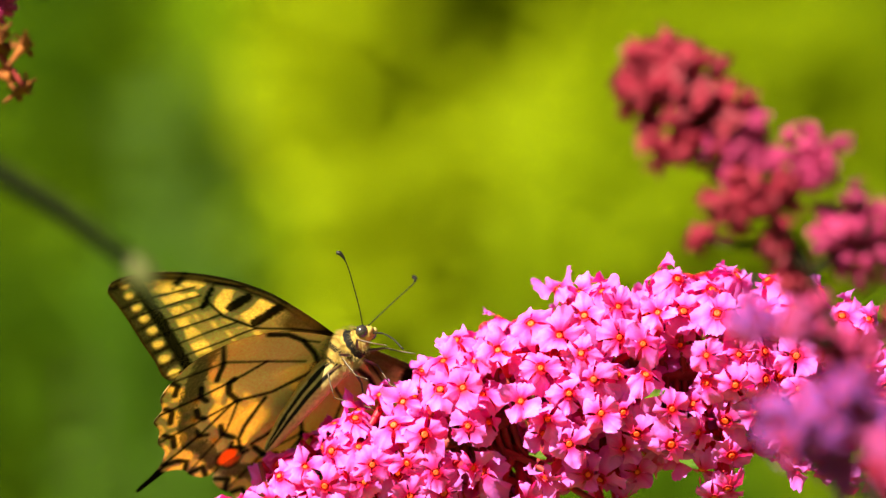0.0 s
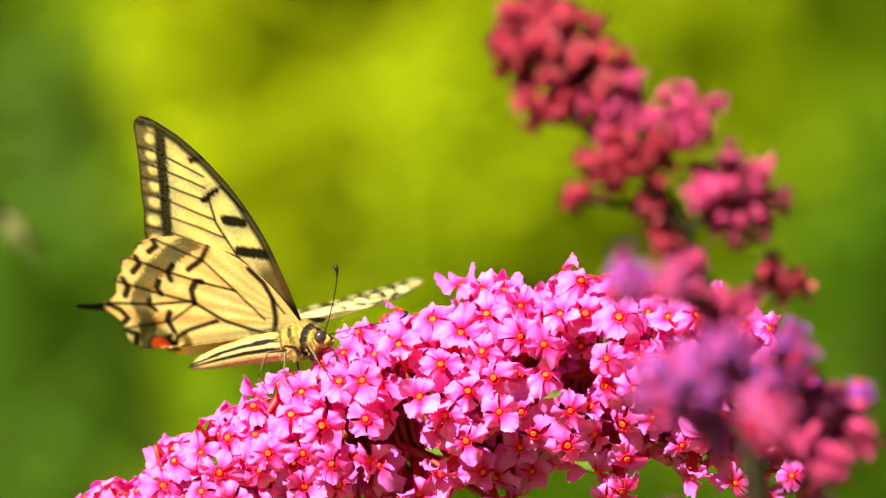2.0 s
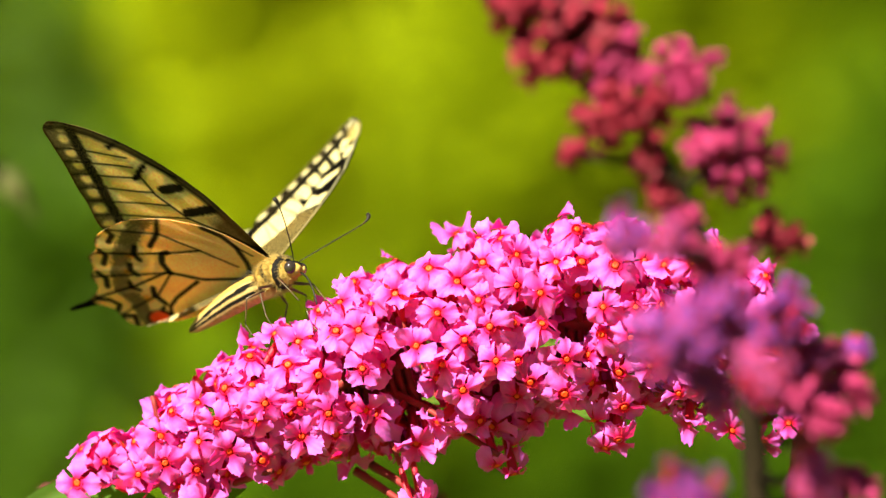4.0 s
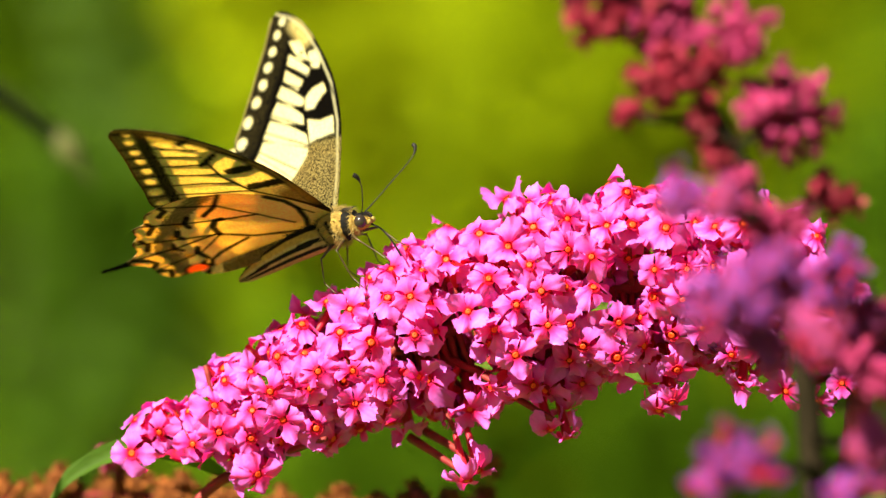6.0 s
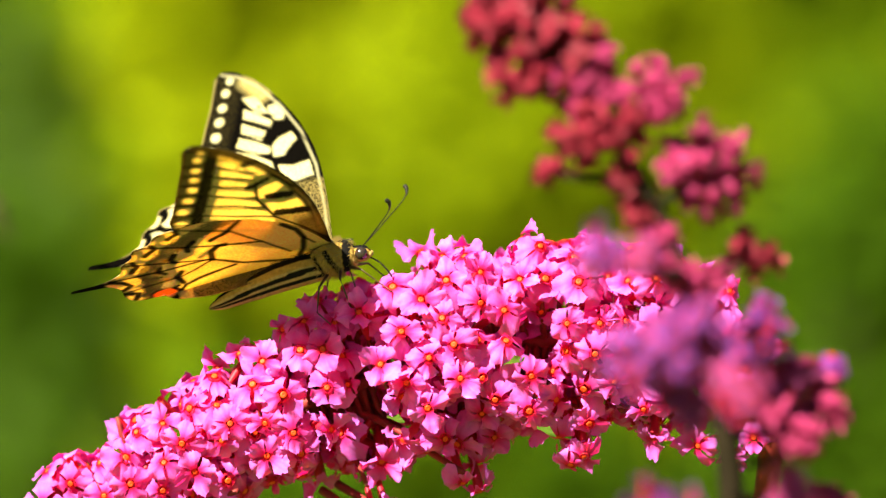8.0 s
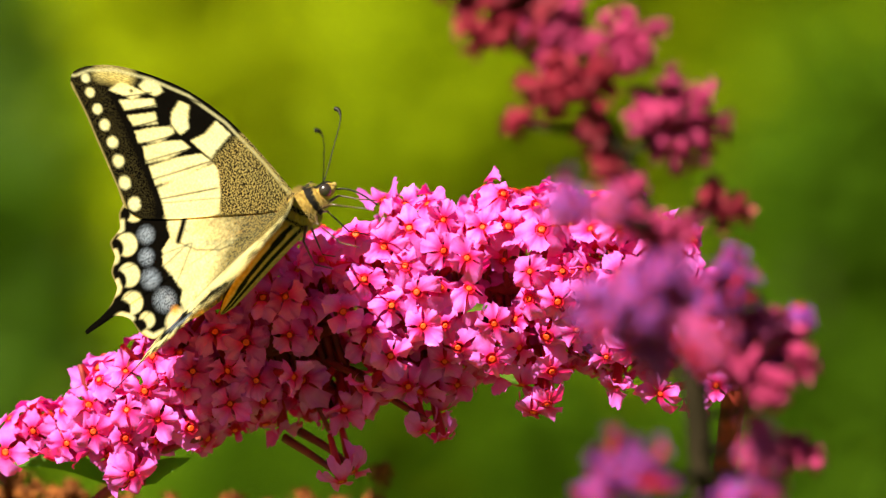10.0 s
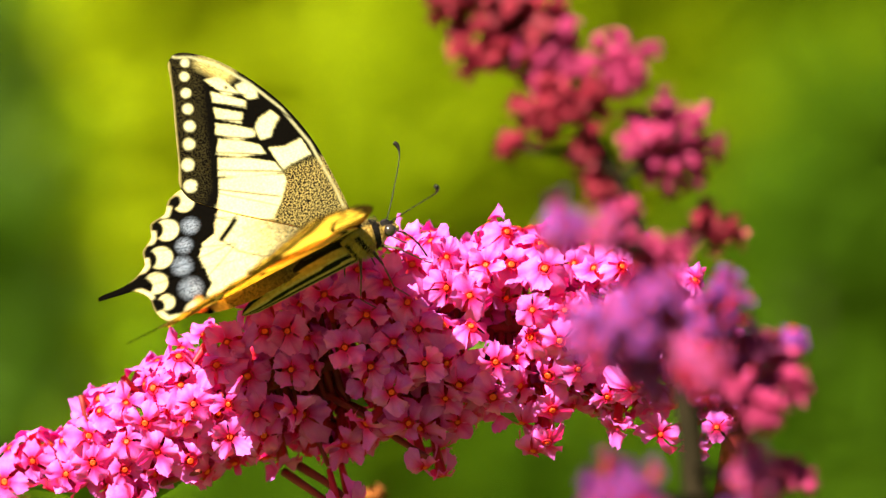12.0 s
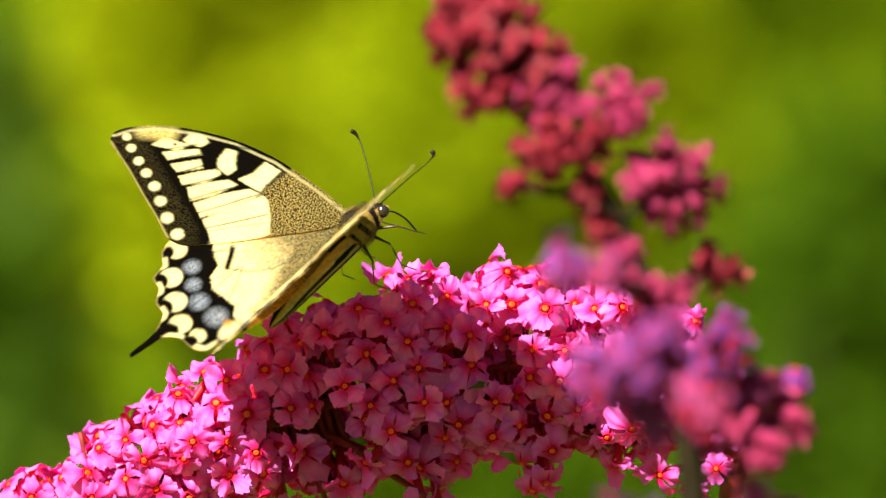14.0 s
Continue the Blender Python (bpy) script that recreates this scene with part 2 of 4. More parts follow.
def lathe(soup, prof, sides, m, mat=0):
    """A round body: prof is a list of (radius, height), set at the pose m."""
    verts, faces = [], []
    for r, h in prof:
        for k in range(sides):
            a = 2 * math.pi * k / sides
            verts.append(m @ Vector((r * math.cos(a), r * math.sin(a), h)))
    for i in range(len(prof) - 1):
        for k in range(sides):
            l = (k + 1) % sides
            faces.append((i * sides + k, i * sides + l, (i + 1) * sides + l, (i + 1) * sides + k))
    soup.add(verts, faces, mat)


# ---- ground, garden behind ----
def ground():
    s = Soup()
    n, size = 48, 400.0
    rng = random.Random(3)
    verts = []
    for i in range(n + 1):
        for j in range(n + 1):
            u, v = 2 * i / n - 1, 2 * j / n - 1
            x, y = size * u * abs(u) ** 2, size * v * abs(v) ** 2
            verts.append((x, y, 0.02 * noise.noise((x * 0.7, y * 0.7, 0)) - 0.02))
    faces = [(i * (n + 1) + j, (i + 1) * (n + 1) + j, (i + 1) * (n + 1) + j + 1, i * (n + 1) + j + 1) for i in range(n) for j in range(n)]
    s.add(verts, faces)
    ob = new("ground", s.mesh("ground", [grass_material()]))
    tagged(ob, "sunlit green lawn reaching to the horizon", "lawn", kind="structure")


def shrub(name, label, x, y, height, radius, mat, leaves, seed, leaf=0.028, low=0.12):
    """A shrub: stems from the ground and a crown of many small leaves with gaps."""
    rng = random.Random(seed)
    root = thing(name, label, "shrub", pose(x, y, 0), group="shrubs of the garden")
    for k in range(7):
        a = rng.uniform(0, 2 * math.pi)
        r = radius * math.sqrt(rng.random()) * 0.9
        top = Vector((math.cos(a) * r, math.sin(a) * r, height * rng.uniform(0.6, 0.95)))
        mid = Vector((top.x * 0.4, top.y * 0.4, top.z * 0.45))
        pts = curve_points([(rng.uniform(-.05, .05), rng.uniform(-.05, .05), -0.04), mid, top], 4)
        wood = Soup()
        pipe(wood, pts, [0.008 * (1 - 0.8 * i / (len(pts) - 1)) for i in range(len(pts))], 6)
        part("stem", wood.mesh("stem", [BARK]), root)
    s = Soup()
    clumps = []
    for k in range(170):
        a, q = rng.uniform(0, 2 * math.pi), rng.random()
        z = height * (low + (1 - low) * q)
        rr = radius * (1.0 - 0.45 * abs(2 * q - 0.9) ** 1.6) * math.sqrt(rng.uniform(0.25, 1))
        clumps.append((Vector((math.cos(a) * rr, math.sin(a) * rr, z)), radius * rng.uniform(0.2, 0.34)))
    for k in range(leaves):
        c, cr = clumps[rng.randrange(len(clumps))]
        d = Vector((rng.gauss(0, 1), rng.gauss(0, 1), rng.gauss(0, 1)))
        p = c + d * cr * 0.55
        if p.z < 0.03:
            continue
        out = (p - Vector((0, 0, height * 0.4))).normalized() + Vector((rng.gauss(0, .5), rng.gauss(0, .5), 0.4 + rng.gauss(0, .5)))
        m = frame_of(out) @ Euler((0, 0, rng.uniform(0, 6.28))).to_matrix()
        l = leaf * rng.uniform(0.7, 1.3)
        w = l * 0.32
        s.add([p + m @ Vector(q) for q in ((-l / 2, 0, 0), (0, -w, 0.1 * l), (l / 2, 0, -0.1 * l), (0, w, 0.1 * l))], [(0, 1, 2), (0, 2, 3)])
    part("crown", s.mesh("crown", [mat], False), root)
    return root


def hedge():
    """A long clipped hedge that closes the garden: a solid bumpy body under a coat of leaves."""
    rng = random.Random(8)
    root = thing("hedge", "long dense green hedge closing the garden", "hedge", pose(0, 7.0, 0))
    s = Soup()
    nx, nz = 90, 26
    rows = []
    for k in range(nz):
        u = k / (nz - 1)
        for i in range(nx):
            x = -9 + 18 * i / (nx - 1)
            if u < 0.7:
                y, z = -0.7, -0.05 + 3.6 * u / 0.7
            else:
                y, z = -0.7 + 1.4 * (u - 0.7) / 0.3, 3.55
            y += 0.22 * noise.noise((x * 1.3, z * 1.3, 2.0))
            z += 0.15 * noise.noise((x * 1.5, y * 1.5, 9.0)) * u
            rows.append((x, y, z))
    s.add(rows, [(k * nx + i, k * nx + i + 1, (k + 1) * nx + i + 1, (k + 1) * nx + i) for k in range(nz - 1) for i in range(nx - 1)])
    part("body", s.mesh("body", [FOLIAGE]), root)
    c = Soup()
    for k in range(16000):
        x, z = rng.uniform(-4, 4), rng.uniform(0.1, 3.5)
        p = Vector((x, -0.72 + 0.22 * noise.noise((x * 1.3, z * 1.3, 2.0)) + rng.uniform(-.08, .03), z))
        m = frame_of((rng.gauss(0, .6), -1, 0.5 + rng.gauss(0, .5))) @ Euler((0, 0, rng.uniform(0, 6.28))).to_matrix()
        l = rng.uniform(0.05, 0.1)
        w = l * 0.34
        c.add([p + m @ Vector(q) for q in ((-l / 2, 0, 0), (0, -w, 0.1 * l), (l / 2, 0, -0.1 * l), (0, w, 0.1 * l))], [(0, 1, 2), (0, 2, 3)])
    tagged(part("leaf_coat", c.mesh("leaf_coat", [FOLIAGE], False), root), kind="stuff")


def garden():
    hedge()
    # leaf colour sets which patches of the garden look sunlit or shaded
    shrub("sunlit_shrub", "small-leaved shrub, sunlight put into its yellow-green leaf colour", -0.135, 3.3, 1.85, 0.17, SUNLIT_FOLIAGE, 26000, 11, low=0.66)
    shrub("sunlit_shrub", "tall yellow-green shrub in full sun", 0.46, 4.2, 2.1, 0.40, FOLIAGE, 26000, 12, low=0.60)
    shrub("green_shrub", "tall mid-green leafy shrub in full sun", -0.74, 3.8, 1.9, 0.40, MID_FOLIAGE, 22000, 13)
    shrub("green_shrub", "mid-green leafy shrub behind the yellow-green one", -0.205, 3.5, 1.72, 0.25, FOLIAGE, 24000, 18)
    shrub("green_shrub", "low leafy shrub, shade put into its deep green leaf colour", 0.0, 2.9, 1.12, 0.34, SHADED_FOLIAGE, 24000, 14)
    shrub("dark_shrub", "low leafy shrub, shade put into its dark teal leaf colour", -0.37, 2.85, 1.30, 0.08, TEAL_FOLIAGE, 7000, 17)
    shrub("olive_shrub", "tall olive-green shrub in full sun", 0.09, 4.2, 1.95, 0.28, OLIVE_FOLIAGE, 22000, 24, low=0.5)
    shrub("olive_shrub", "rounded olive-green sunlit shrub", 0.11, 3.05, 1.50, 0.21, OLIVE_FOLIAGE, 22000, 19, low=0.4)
    shrub("dark_shrub", "leafy shrub beside the lawn, shade put into its dark leaf colour", 0.36, 2.8, 1.36, 0.17, DEEP_SHADE_FOLIAGE, 12000, 15)
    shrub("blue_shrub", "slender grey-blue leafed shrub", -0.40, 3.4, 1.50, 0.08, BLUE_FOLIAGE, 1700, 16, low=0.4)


ground()
garden()


# ---- flowers ----
def flower_mesh(seed, size=1.0, tube=8.5):
    """One four-lobed flower: a slender tube, ruffled lobes, an orange throat. The face lies at the origin and looks along +z."""
    rng = random.Random(seed)
    s = Soup()
    t = tube * MM
    lathe(s, [(0.45 * MM, -t), (0.6 * MM, -t * 0.6), (0.8 * MM, -t * 0.2), (0.85 * MM * size, -0.1 * MM)], 8, Matrix(), 1)
    lathe(s, [(0.42 * MM * size, -0.12 * MM), (0.35 * MM * size, 0.0), (0.20 * MM * size, 0.03 * MM), (0.02 * MM, -0.05 * MM)], 9, Matrix(), 2)
    cup = rng.choice((-0.55, -0.35, -0.2, -0.05, 0.1, 0.3))
    for k in range(4):
        a = k * math.pi / 2 + rng.uniform(-.14, .14)
        ln = size * rng.uniform(2.4, 3.1) * MM
        wd = size * rng.uniform(1.5, 2.0) * MM
        tilt = cup + rng.uniform(-.45, .40)
        curl = rng.uniform(-2.0, 1.0)
        roll = rng.uniform(-.6, .6)
        ph, ph2 = rng.uniform(0, 6), rng.uniform(0, 6)
        cols, rows = 17, 7
        edge = [rng.uniform(-.20, .12) - 0.16 * (j % 2) for j in range(cols)]
        notch = rng.uniform(0.0, 0.16)
        verts, faces = [], []
        for i in range(rows):
            u = i / (rows - 1)
            half = wd * (0.26 + 0.74 * math.sin(min(1.0, u * 1.22) * math.pi / 2) ** 1.6)
            for j in range(cols):
                v = 2 * j / (cols - 1) - 1
                round_off = 0.52 * abs(v) ** 2.1 + notch * max(0.0, 1 - 3 * abs(v))
                rag = u * u * MM * size * (0.10 * math.sin(5.0 * v + ph) + edge[j])
                r = 0.5 * MM * size + u * ln * (1 - round_off * u) + rag
                w = v * half * (1 + 0.06 * rng.uniform(-1, 1) * u)
                h = tilt * r * 0.9 + curl * u * u * ln * 0.42 + roll * w * u + MM * size * (0.62 * math.sin(3.1 * v + ph) + 0.38 * math.sin(7.0 * v + ph2)) * u * u + 0.20 * MM * u * rng.uniform(-1, 1) - 0.55 * MM * v * v * u
                verts.append((r * math.cos(a) - w * math.sin(a), r * math.sin(a) + w * math.cos(a), h))
        for i in range(rows - 1):
            for j in range(cols - 1):
                q = i * cols + j
                faces.append((q, q + 1, q + cols + 1, q + cols))
        s.add(verts, faces, 0)
    s.reach = [Vector(v).length for v in s.v]
    return s


SOUPS = [flower_mesh(100 + k, 1.05 + 0.06 * ((k * 7) % 5 - 2)) for k in range(18)]
FLOWERS = [q.mesh("flower", [PETAL, TUBE, THROAT]) for q in SOUPS]
LILACS = [q.mesh("lilac_flower", [SHADED_LILAC, TUBE, THROAT]) for q in SOUPS[:6]]
ROSES = [q.mesh("rose_flower", [SHADED_ROSE, TUBE, THROAT]) for q in SOUPS[:6]]


def leaf_blade(root, name, pts, width, mat, origin, label=""):
    """A lance-shaped leaf along a curve, folded at its midrib."""
    line = curve_points(pts, 8)
    s = Soup()
    verts, faces = [], []
    n = len(line)
    for i, p in enumerate(line):
        u = i / (n - 1)
        w = width * math.sin(math.pi * (0.06 + 0.94 * u) ** 0.8) * 0.5 + 0.0001
        d = (line[min(i + 1, n - 1)] - line[max(i - 1, 0)]).normalized()
        side = d.cross(Vector((0.15, -1, 0.5))).normalized()
        up = side.cross(d).normalized()
        for v in (-1, -0.5, 0, 0.5, 1):
            verts.append(p - origin + side * w * v + up * (abs(v) * w * 0.45 + 0.0002 * math.sin(9 * u + 3 * v)))
    for i in range(n - 1):
        for j in range(4):
            q = i * 5 + j
            faces.append((q, q + 1, q + 6, q + 5))
    s.add(verts, faces)
    part(name, s.mesh(name, [mat]), root, label)


# axis of the flowering spike: grid numbers and radius of its envelope
AXIS = [(25, 745, 40), (120, 715, 70), (260, 670, 108), (400, 620, 142), (560, 560, 180), (750, 500, 196), (950, 474, 196), (1110, 484, 176), (1210, 520, 118), (1280, 575, 62), (1320, 650, 24)]
AX = curve_points([(a, b, r) for a, b, r in AXIS], 12)
BASE = at(1400, 600)
KNOWN = [(957, 449), (1006, 504), (893, 542), (889, 604), (846, 424), (874, 369), (736, 436), (767, 544), (712, 507), (672, 551), (626, 517), (709, 596),
         (589, 424), (664, 459), (531, 557), (454, 569), (399, 549), (417, 509), (484, 489), (524, 489), (649, 379), (744, 369), (979, 374), (424, 677),
         (484, 674), (471, 637), (296, 704), (182, 724), (239, 737), (264, 794), (359, 619), (344, 649)]
HANGING = [(240, 812), (250, 800), (620, 818), (640, 800), (770, 730), (800, 745), (985, 686), (960, 700), (1108, 652), (1185, 668), (1285, 655), (1240, 690)]


def nearest_axis(gx, gy):
    return min(AX, key=lambda q: (q.x - gx) ** 2 + (q.y - gy) ** 2)


# gaps between the flower groups, where the stalks show
GAPS = ((500, 612, 24), (560, 606, 30), (625, 622, 30), (690, 648, 26), (740, 690, 22), (880, 492, 22), (560, 770, 24), (600, 790, 20), (1060, 590, 22), (300, 770, 16))
SIDE_STALKS = (((640, 615), (705, 668), (775, 712)), ((520, 738), (575, 775), (628, 812)), ((548, 728), (600, 760), (640, 795)), ((255, 772), (310, 758), (372, 738)),
               ((1035, 560), (1065, 592), (1095, 616)), ((1000, 545), (1032, 578), (1052, 604)), ((560, 590), (620, 615), (690, 655)))


def in_gap(p):
    k = DIST / (DIST + p.y)
    gx, gy = 784 + p.x * k / STEP, 441 - (p.z - 1.2) * k / STEP
    return any(math.hypot(gx - a, gy - b) < r for a, b, r in GAPS)


def main_panicle():
    rng = random.Random(5)
    root = thing("buddleia_panicle", "arching bright pink buddleia panicle in full flower", "flower", Matrix.Translation(BASE))
    spots = []

    def put(p, d, depth=0.0085):
        spots.append((p, d.normalized(), min(1.0, depth / 0.0085)))

    for gx, gy in KNOWN:
        c = nearest_axis(gx, gy)
        d2 = min(0.93, math.hypot(gx - c.x, gy - c.y) / c.z)
        y = -c.z * STEP * math.sqrt(1 - d2 * d2)
        p = at(gx, gy, y)
        put(p, (p - at(c.x, c.y)).normalized() + Vector((rng.gauss(0, .12), -0.55, 0.1 + rng.gauss(0, .12))))
    for gx, gy in HANGING:
        c = nearest_axis(gx, gy)
        p = at(gx, gy, rng.uniform(-0.008, -0.002))
        put(p, (p - at(c.x, c.y)).normalized() + Vector((rng.gauss(0, .2), -0.4, rng.gauss(0, .2))))
    along_at = [(AX[min(i + 1, len(AX) - 1)] - AX[max(i - 1, 0)]) for i in range(len(AX))]
    hubs = []
    for k in range(2600):
        i = rng.randrange(len(AX))
        c = AX[i]
        q = along_at[i]
        along = Vector((q.x, 0, -q.y)).normalized()
        side = Vector((-along.z, 0, along.x))
        a = rng.uniform(0, 2 * math.pi)
        rad = side * math.sin(a) * (1 if side.z > 0 else -1) + Vector((0, math.cos(a), 0))
        if rad.z < -0.55 and rng.random() < 0.3:
            continue
        reach = c.z * STEP
        dome = min(0.0068, max(0.0022, 0.46 * reach))
        hub = at(c.x, c.y) + rad * (reach - dome)
        if any((hub - h).length < 0.60 * (dome + e) for h, e in hubs):
            continue
        hubs.append((hub, dome))
        tip = max(0, 1 - i / 14)
        for n in range(64):
            d = Vector((rng.gauss(0, 1), rng.gauss(0, 1), rng.gauss(0, 1))).normalized() + rad * 0.75
            d.normalize()
            p = hub + d * dome * rng.uniform(0.84, 1.06)
            if p.y < 0.002 and in_gap(p):
                continue
            if all((p - o).length > 0.0039 for o, *_ in spots):
                face = -0.30 if rad.y < 0.35 else 0.0
                put(p, d * 0.9 + rad * 0.3 + along * (rng.gauss(0, .22) - 0.4 * tip) + Vector((rng.gauss(0, .28), face + rng.gauss(0, .25), 0.10 + rng.gauss(0, .28))), reach * 0.95)
    # no flower stands out alone above the rest
    spots = [q for q in spots if q[1].z < 0.3 or sum((q[0] - o[0]).length < 0.0072 for o in spots) > 3]
    spots.sort(key=lambda q: q[0].y)
    rest = Soup()
    for k, (p, d, short) in enumerate(spots):
        m = Matrix.Translation(p - BASE) @ frame_of(d).to_4x4() @ pose(0, 0, 0, 0, 0, rng.uniform(0, 360)) @ Matrix.Diagonal((1, 1, short, 1)) @ Matrix.Scale(rng.uniform(0.9, 1.12), 4)
        if k < 300:
            part("flower", FLOWERS[k % 18], root, "", m)
        else:
            f = SOUPS[k % 18]
            rest.add([m @ Vector(v) for v in f.v], f.f)
            rest.m[-len(f.f):] = f.m
            rest.reach += f.reach
    if rest.f:
        tagged(part("flowers_behind", rest.mesh("flowers_behind", [PETAL, TUBE, THROAT]), root), kind="stuff")
    # the stalk in the middle and the small branches that carry the flowers
    s = Soup()
    line = [at(q.x, q.y) - BASE for q in AX] + curve_points([at(1310, 720, 0.006) - BASE, at(1285, 900, 0.012) - BASE, at(1285, 1400, 0.02) - BASE], 6)
    pipe(s, line, [0.0006 + 0.0014 * i / len(line) for i in range(len(line))], 8)
    part("rachis", s.mesh("rachis", [STALK]), root, "dark red stalk inside the panicle")
    for pts in SIDE_STALKS:
        b = Soup()
        way = curve_points([at(gx, gy, 0.002 - 0.004 * i) - BASE for i, (gx, gy) in enumerate(pts)], 5)
        pipe(b, way, [0.0007 - 0.0003 * i / (len(way) - 1) for i in range(len(way))], 7)
        part("side_stalk", b.mesh("side_stalk", [STALK]), root, "smooth dark red side stalk")
    tw = Soup()
    for p, d, short in spots:
        b = p - d * 0.0084 * short
        c = min(AX, key=lambda q: (at(q.x, q.y) - b).length)
        e = at(c.x, c.y)
        pts = [b - BASE, (b * 0.5 + e * 0.5) + Vector((0, 0, -0.0012)) - BASE, e - BASE]
        pipe(tw, curve_points(pts, 3), [0.0004, 0.0004, 0.00045, 0.0005, 0.0005, 0.0006, 0.0006], 5)
    for gx, gy, dx, dy in ((845, 520, 40, -12), (905, 632, 30, 16), (640, 610, 28, 10), (1160, 560, 34, 20)):
        c = nearest_axis(gx, gy)
        y = -c.z * STEP * 0.86
        leaf_blade(root, "bract", [at(gx, gy, y + 0.003) - BASE, at(gx + dx * .5, gy + dy * .5, y - 0.0005) - BASE, at(gx + dx, gy + dy, y - 0.001) - BASE], 0.0012, LEAF, Vector((0, 0, 0)), "small green bract")
    tagged(part("stalk_mass", tw.mesh("stalk_mass", [STALK]), root), kind="stuff")
    return root


def bud_mesh(name, mat, seed, dry=False):
    """A bud or a half-open floret on its short tube, the mouth at the origin."""
    rng = random.Random(seed)
    s = Soup()
    u = MM
    lathe(s, [(0.25 * u, -5 * u), (0.5 * u, -2.4 * u), (0.85 * u, -0.8 * u), (1.0 * u, 0), (0.75 * u, 0.6 * u), (0.08 * u, 0.9 * u)], 7, Matrix())
    for k in range(4):
        q = pose(0, 0, 0, 0, 0, 90 * k + rng.uniform(-15, 15))
        h = rng.uniform(0.2, 1.1) * u
        l = rng.uniform(0.8, 1.5)
        verts = [(0.6 * u, -0.5 * u, 0.2 * u), (0.6 * u, 0.5 * u, 0.2 * u), (1.2 * u * l, -0.7 * u, h * .7), (1.25 * u * l, 0.6 * u, h * .6), (1.6 * u * l, 0.1 * u, h)]
        s.add([q @ Vector(v) for v in verts], [(0, 1, 3, 2), (2, 3, 4)])
    s.reach = [Vector(v).length * 1.2 for v in s.v]
    return s.mesh(name, [mat])


BUD_SETS = {name: [bud_mesh(name, mat, 60 + k) for k in range(4)] for name, mat in (("crimson_bud", CRIMSON), ("pink_bud", CORAL), ("dry_floret", DRY))}


def cluster(root, name, place, r, kind, n, rng, origin, label="", size=1.0, up=0.2, stalk=None):
    """A side cluster of florets round a small stalk head."""
    c = place
    s = Soup()
    put = []
    for k in range(n):
        for tries in range(12):
            d = Vector((rng.gauss(0, 1), rng.gauss(0, 1), rng.gauss(0, 1))).normalized()
            p = c + d * r * rng.uniform(0.4, 1.15)
            if all((p - o).length > 0.0014 * size for o, _ in put):
                break
        put.append((p, d))
        b = p - d * min(0.0045 * size, r * 0.8)
        pipe(s, [b - origin, (b + c) * 0.5 + Vector((0, 0, -0.0003)) - origin, c - origin], [0.00028, 0.00035, 0.0005], 5)
    head = part(name, s.mesh(name, [stalk or STALK]), root, label)
    meshes = {"lilac_flower": LILACS, "rose_flower": ROSES}.get(kind) or BUD_SETS[kind]
    for p, d in put:
        m = Matrix.Translation(p - origin) @ frame_of(d + Vector((rng.gauss(0, .15), rng.gauss(0, .15), up))).to_4x4() @ pose(0, 0, 0, 0, 0, rng.uniform(0, 360)) @ Matrix.Scale(size * rng.uniform(0.8, 1.15), 4)
        part(kind, meshes[rng.randrange(len(meshes))], head, "", m)


# clusters of the upright spike before the panicle: place, radius, count
BUDS = [(1140, 20, 56, 26), (880, 15, 40, 12), (1000, 112, 58, 32), (942, 172, 22, 5), (1070, 92, 52, 27), (1222, 167, 86, 58), (1302, 317, 46, 18), (1330, 600, 40, 14), (1390, 650, 44, 16), (1450, 600, 34, 10), (1440, 760, 40, 12), (1070, 185, 24, 9), (1098, 240, 26, 10), (1140, 285, 26, 10), (1160, 345, 30, 11), (1195, 400, 30, 11), (1235, 360, 26, 9), (1330, 500, 46, 10), (1400, 545, 44, 10), (1280, 600, 40, 9)]
BLOOMS = [(1032, 300, 46, 9, 0), (1112, 312, 38, 7, 1), (1130, 475, 84, 20, 0), (1215, 480, 64, 12, 1), (1310, 440, 64, 14, 0), (1370, 520, 50, 9, 1), (1435, 505, 40, 7, 0), (1400, 590, 40, 7, 0), (1120, 768, 64, 16, 0), (1370, 728, 56, 13, 1), (1325, 825, 48, 11, 0), (1205, 425, 60, 12, 0), (1185, 545, 62, 12, 0), (1270, 545, 56, 10, 1), (1340, 570, 52, 9, 1), (1175, 770, 50, 8, 0), (1080, 800, 40, 6, 0), (1385, 800, 44, 7, 1)]


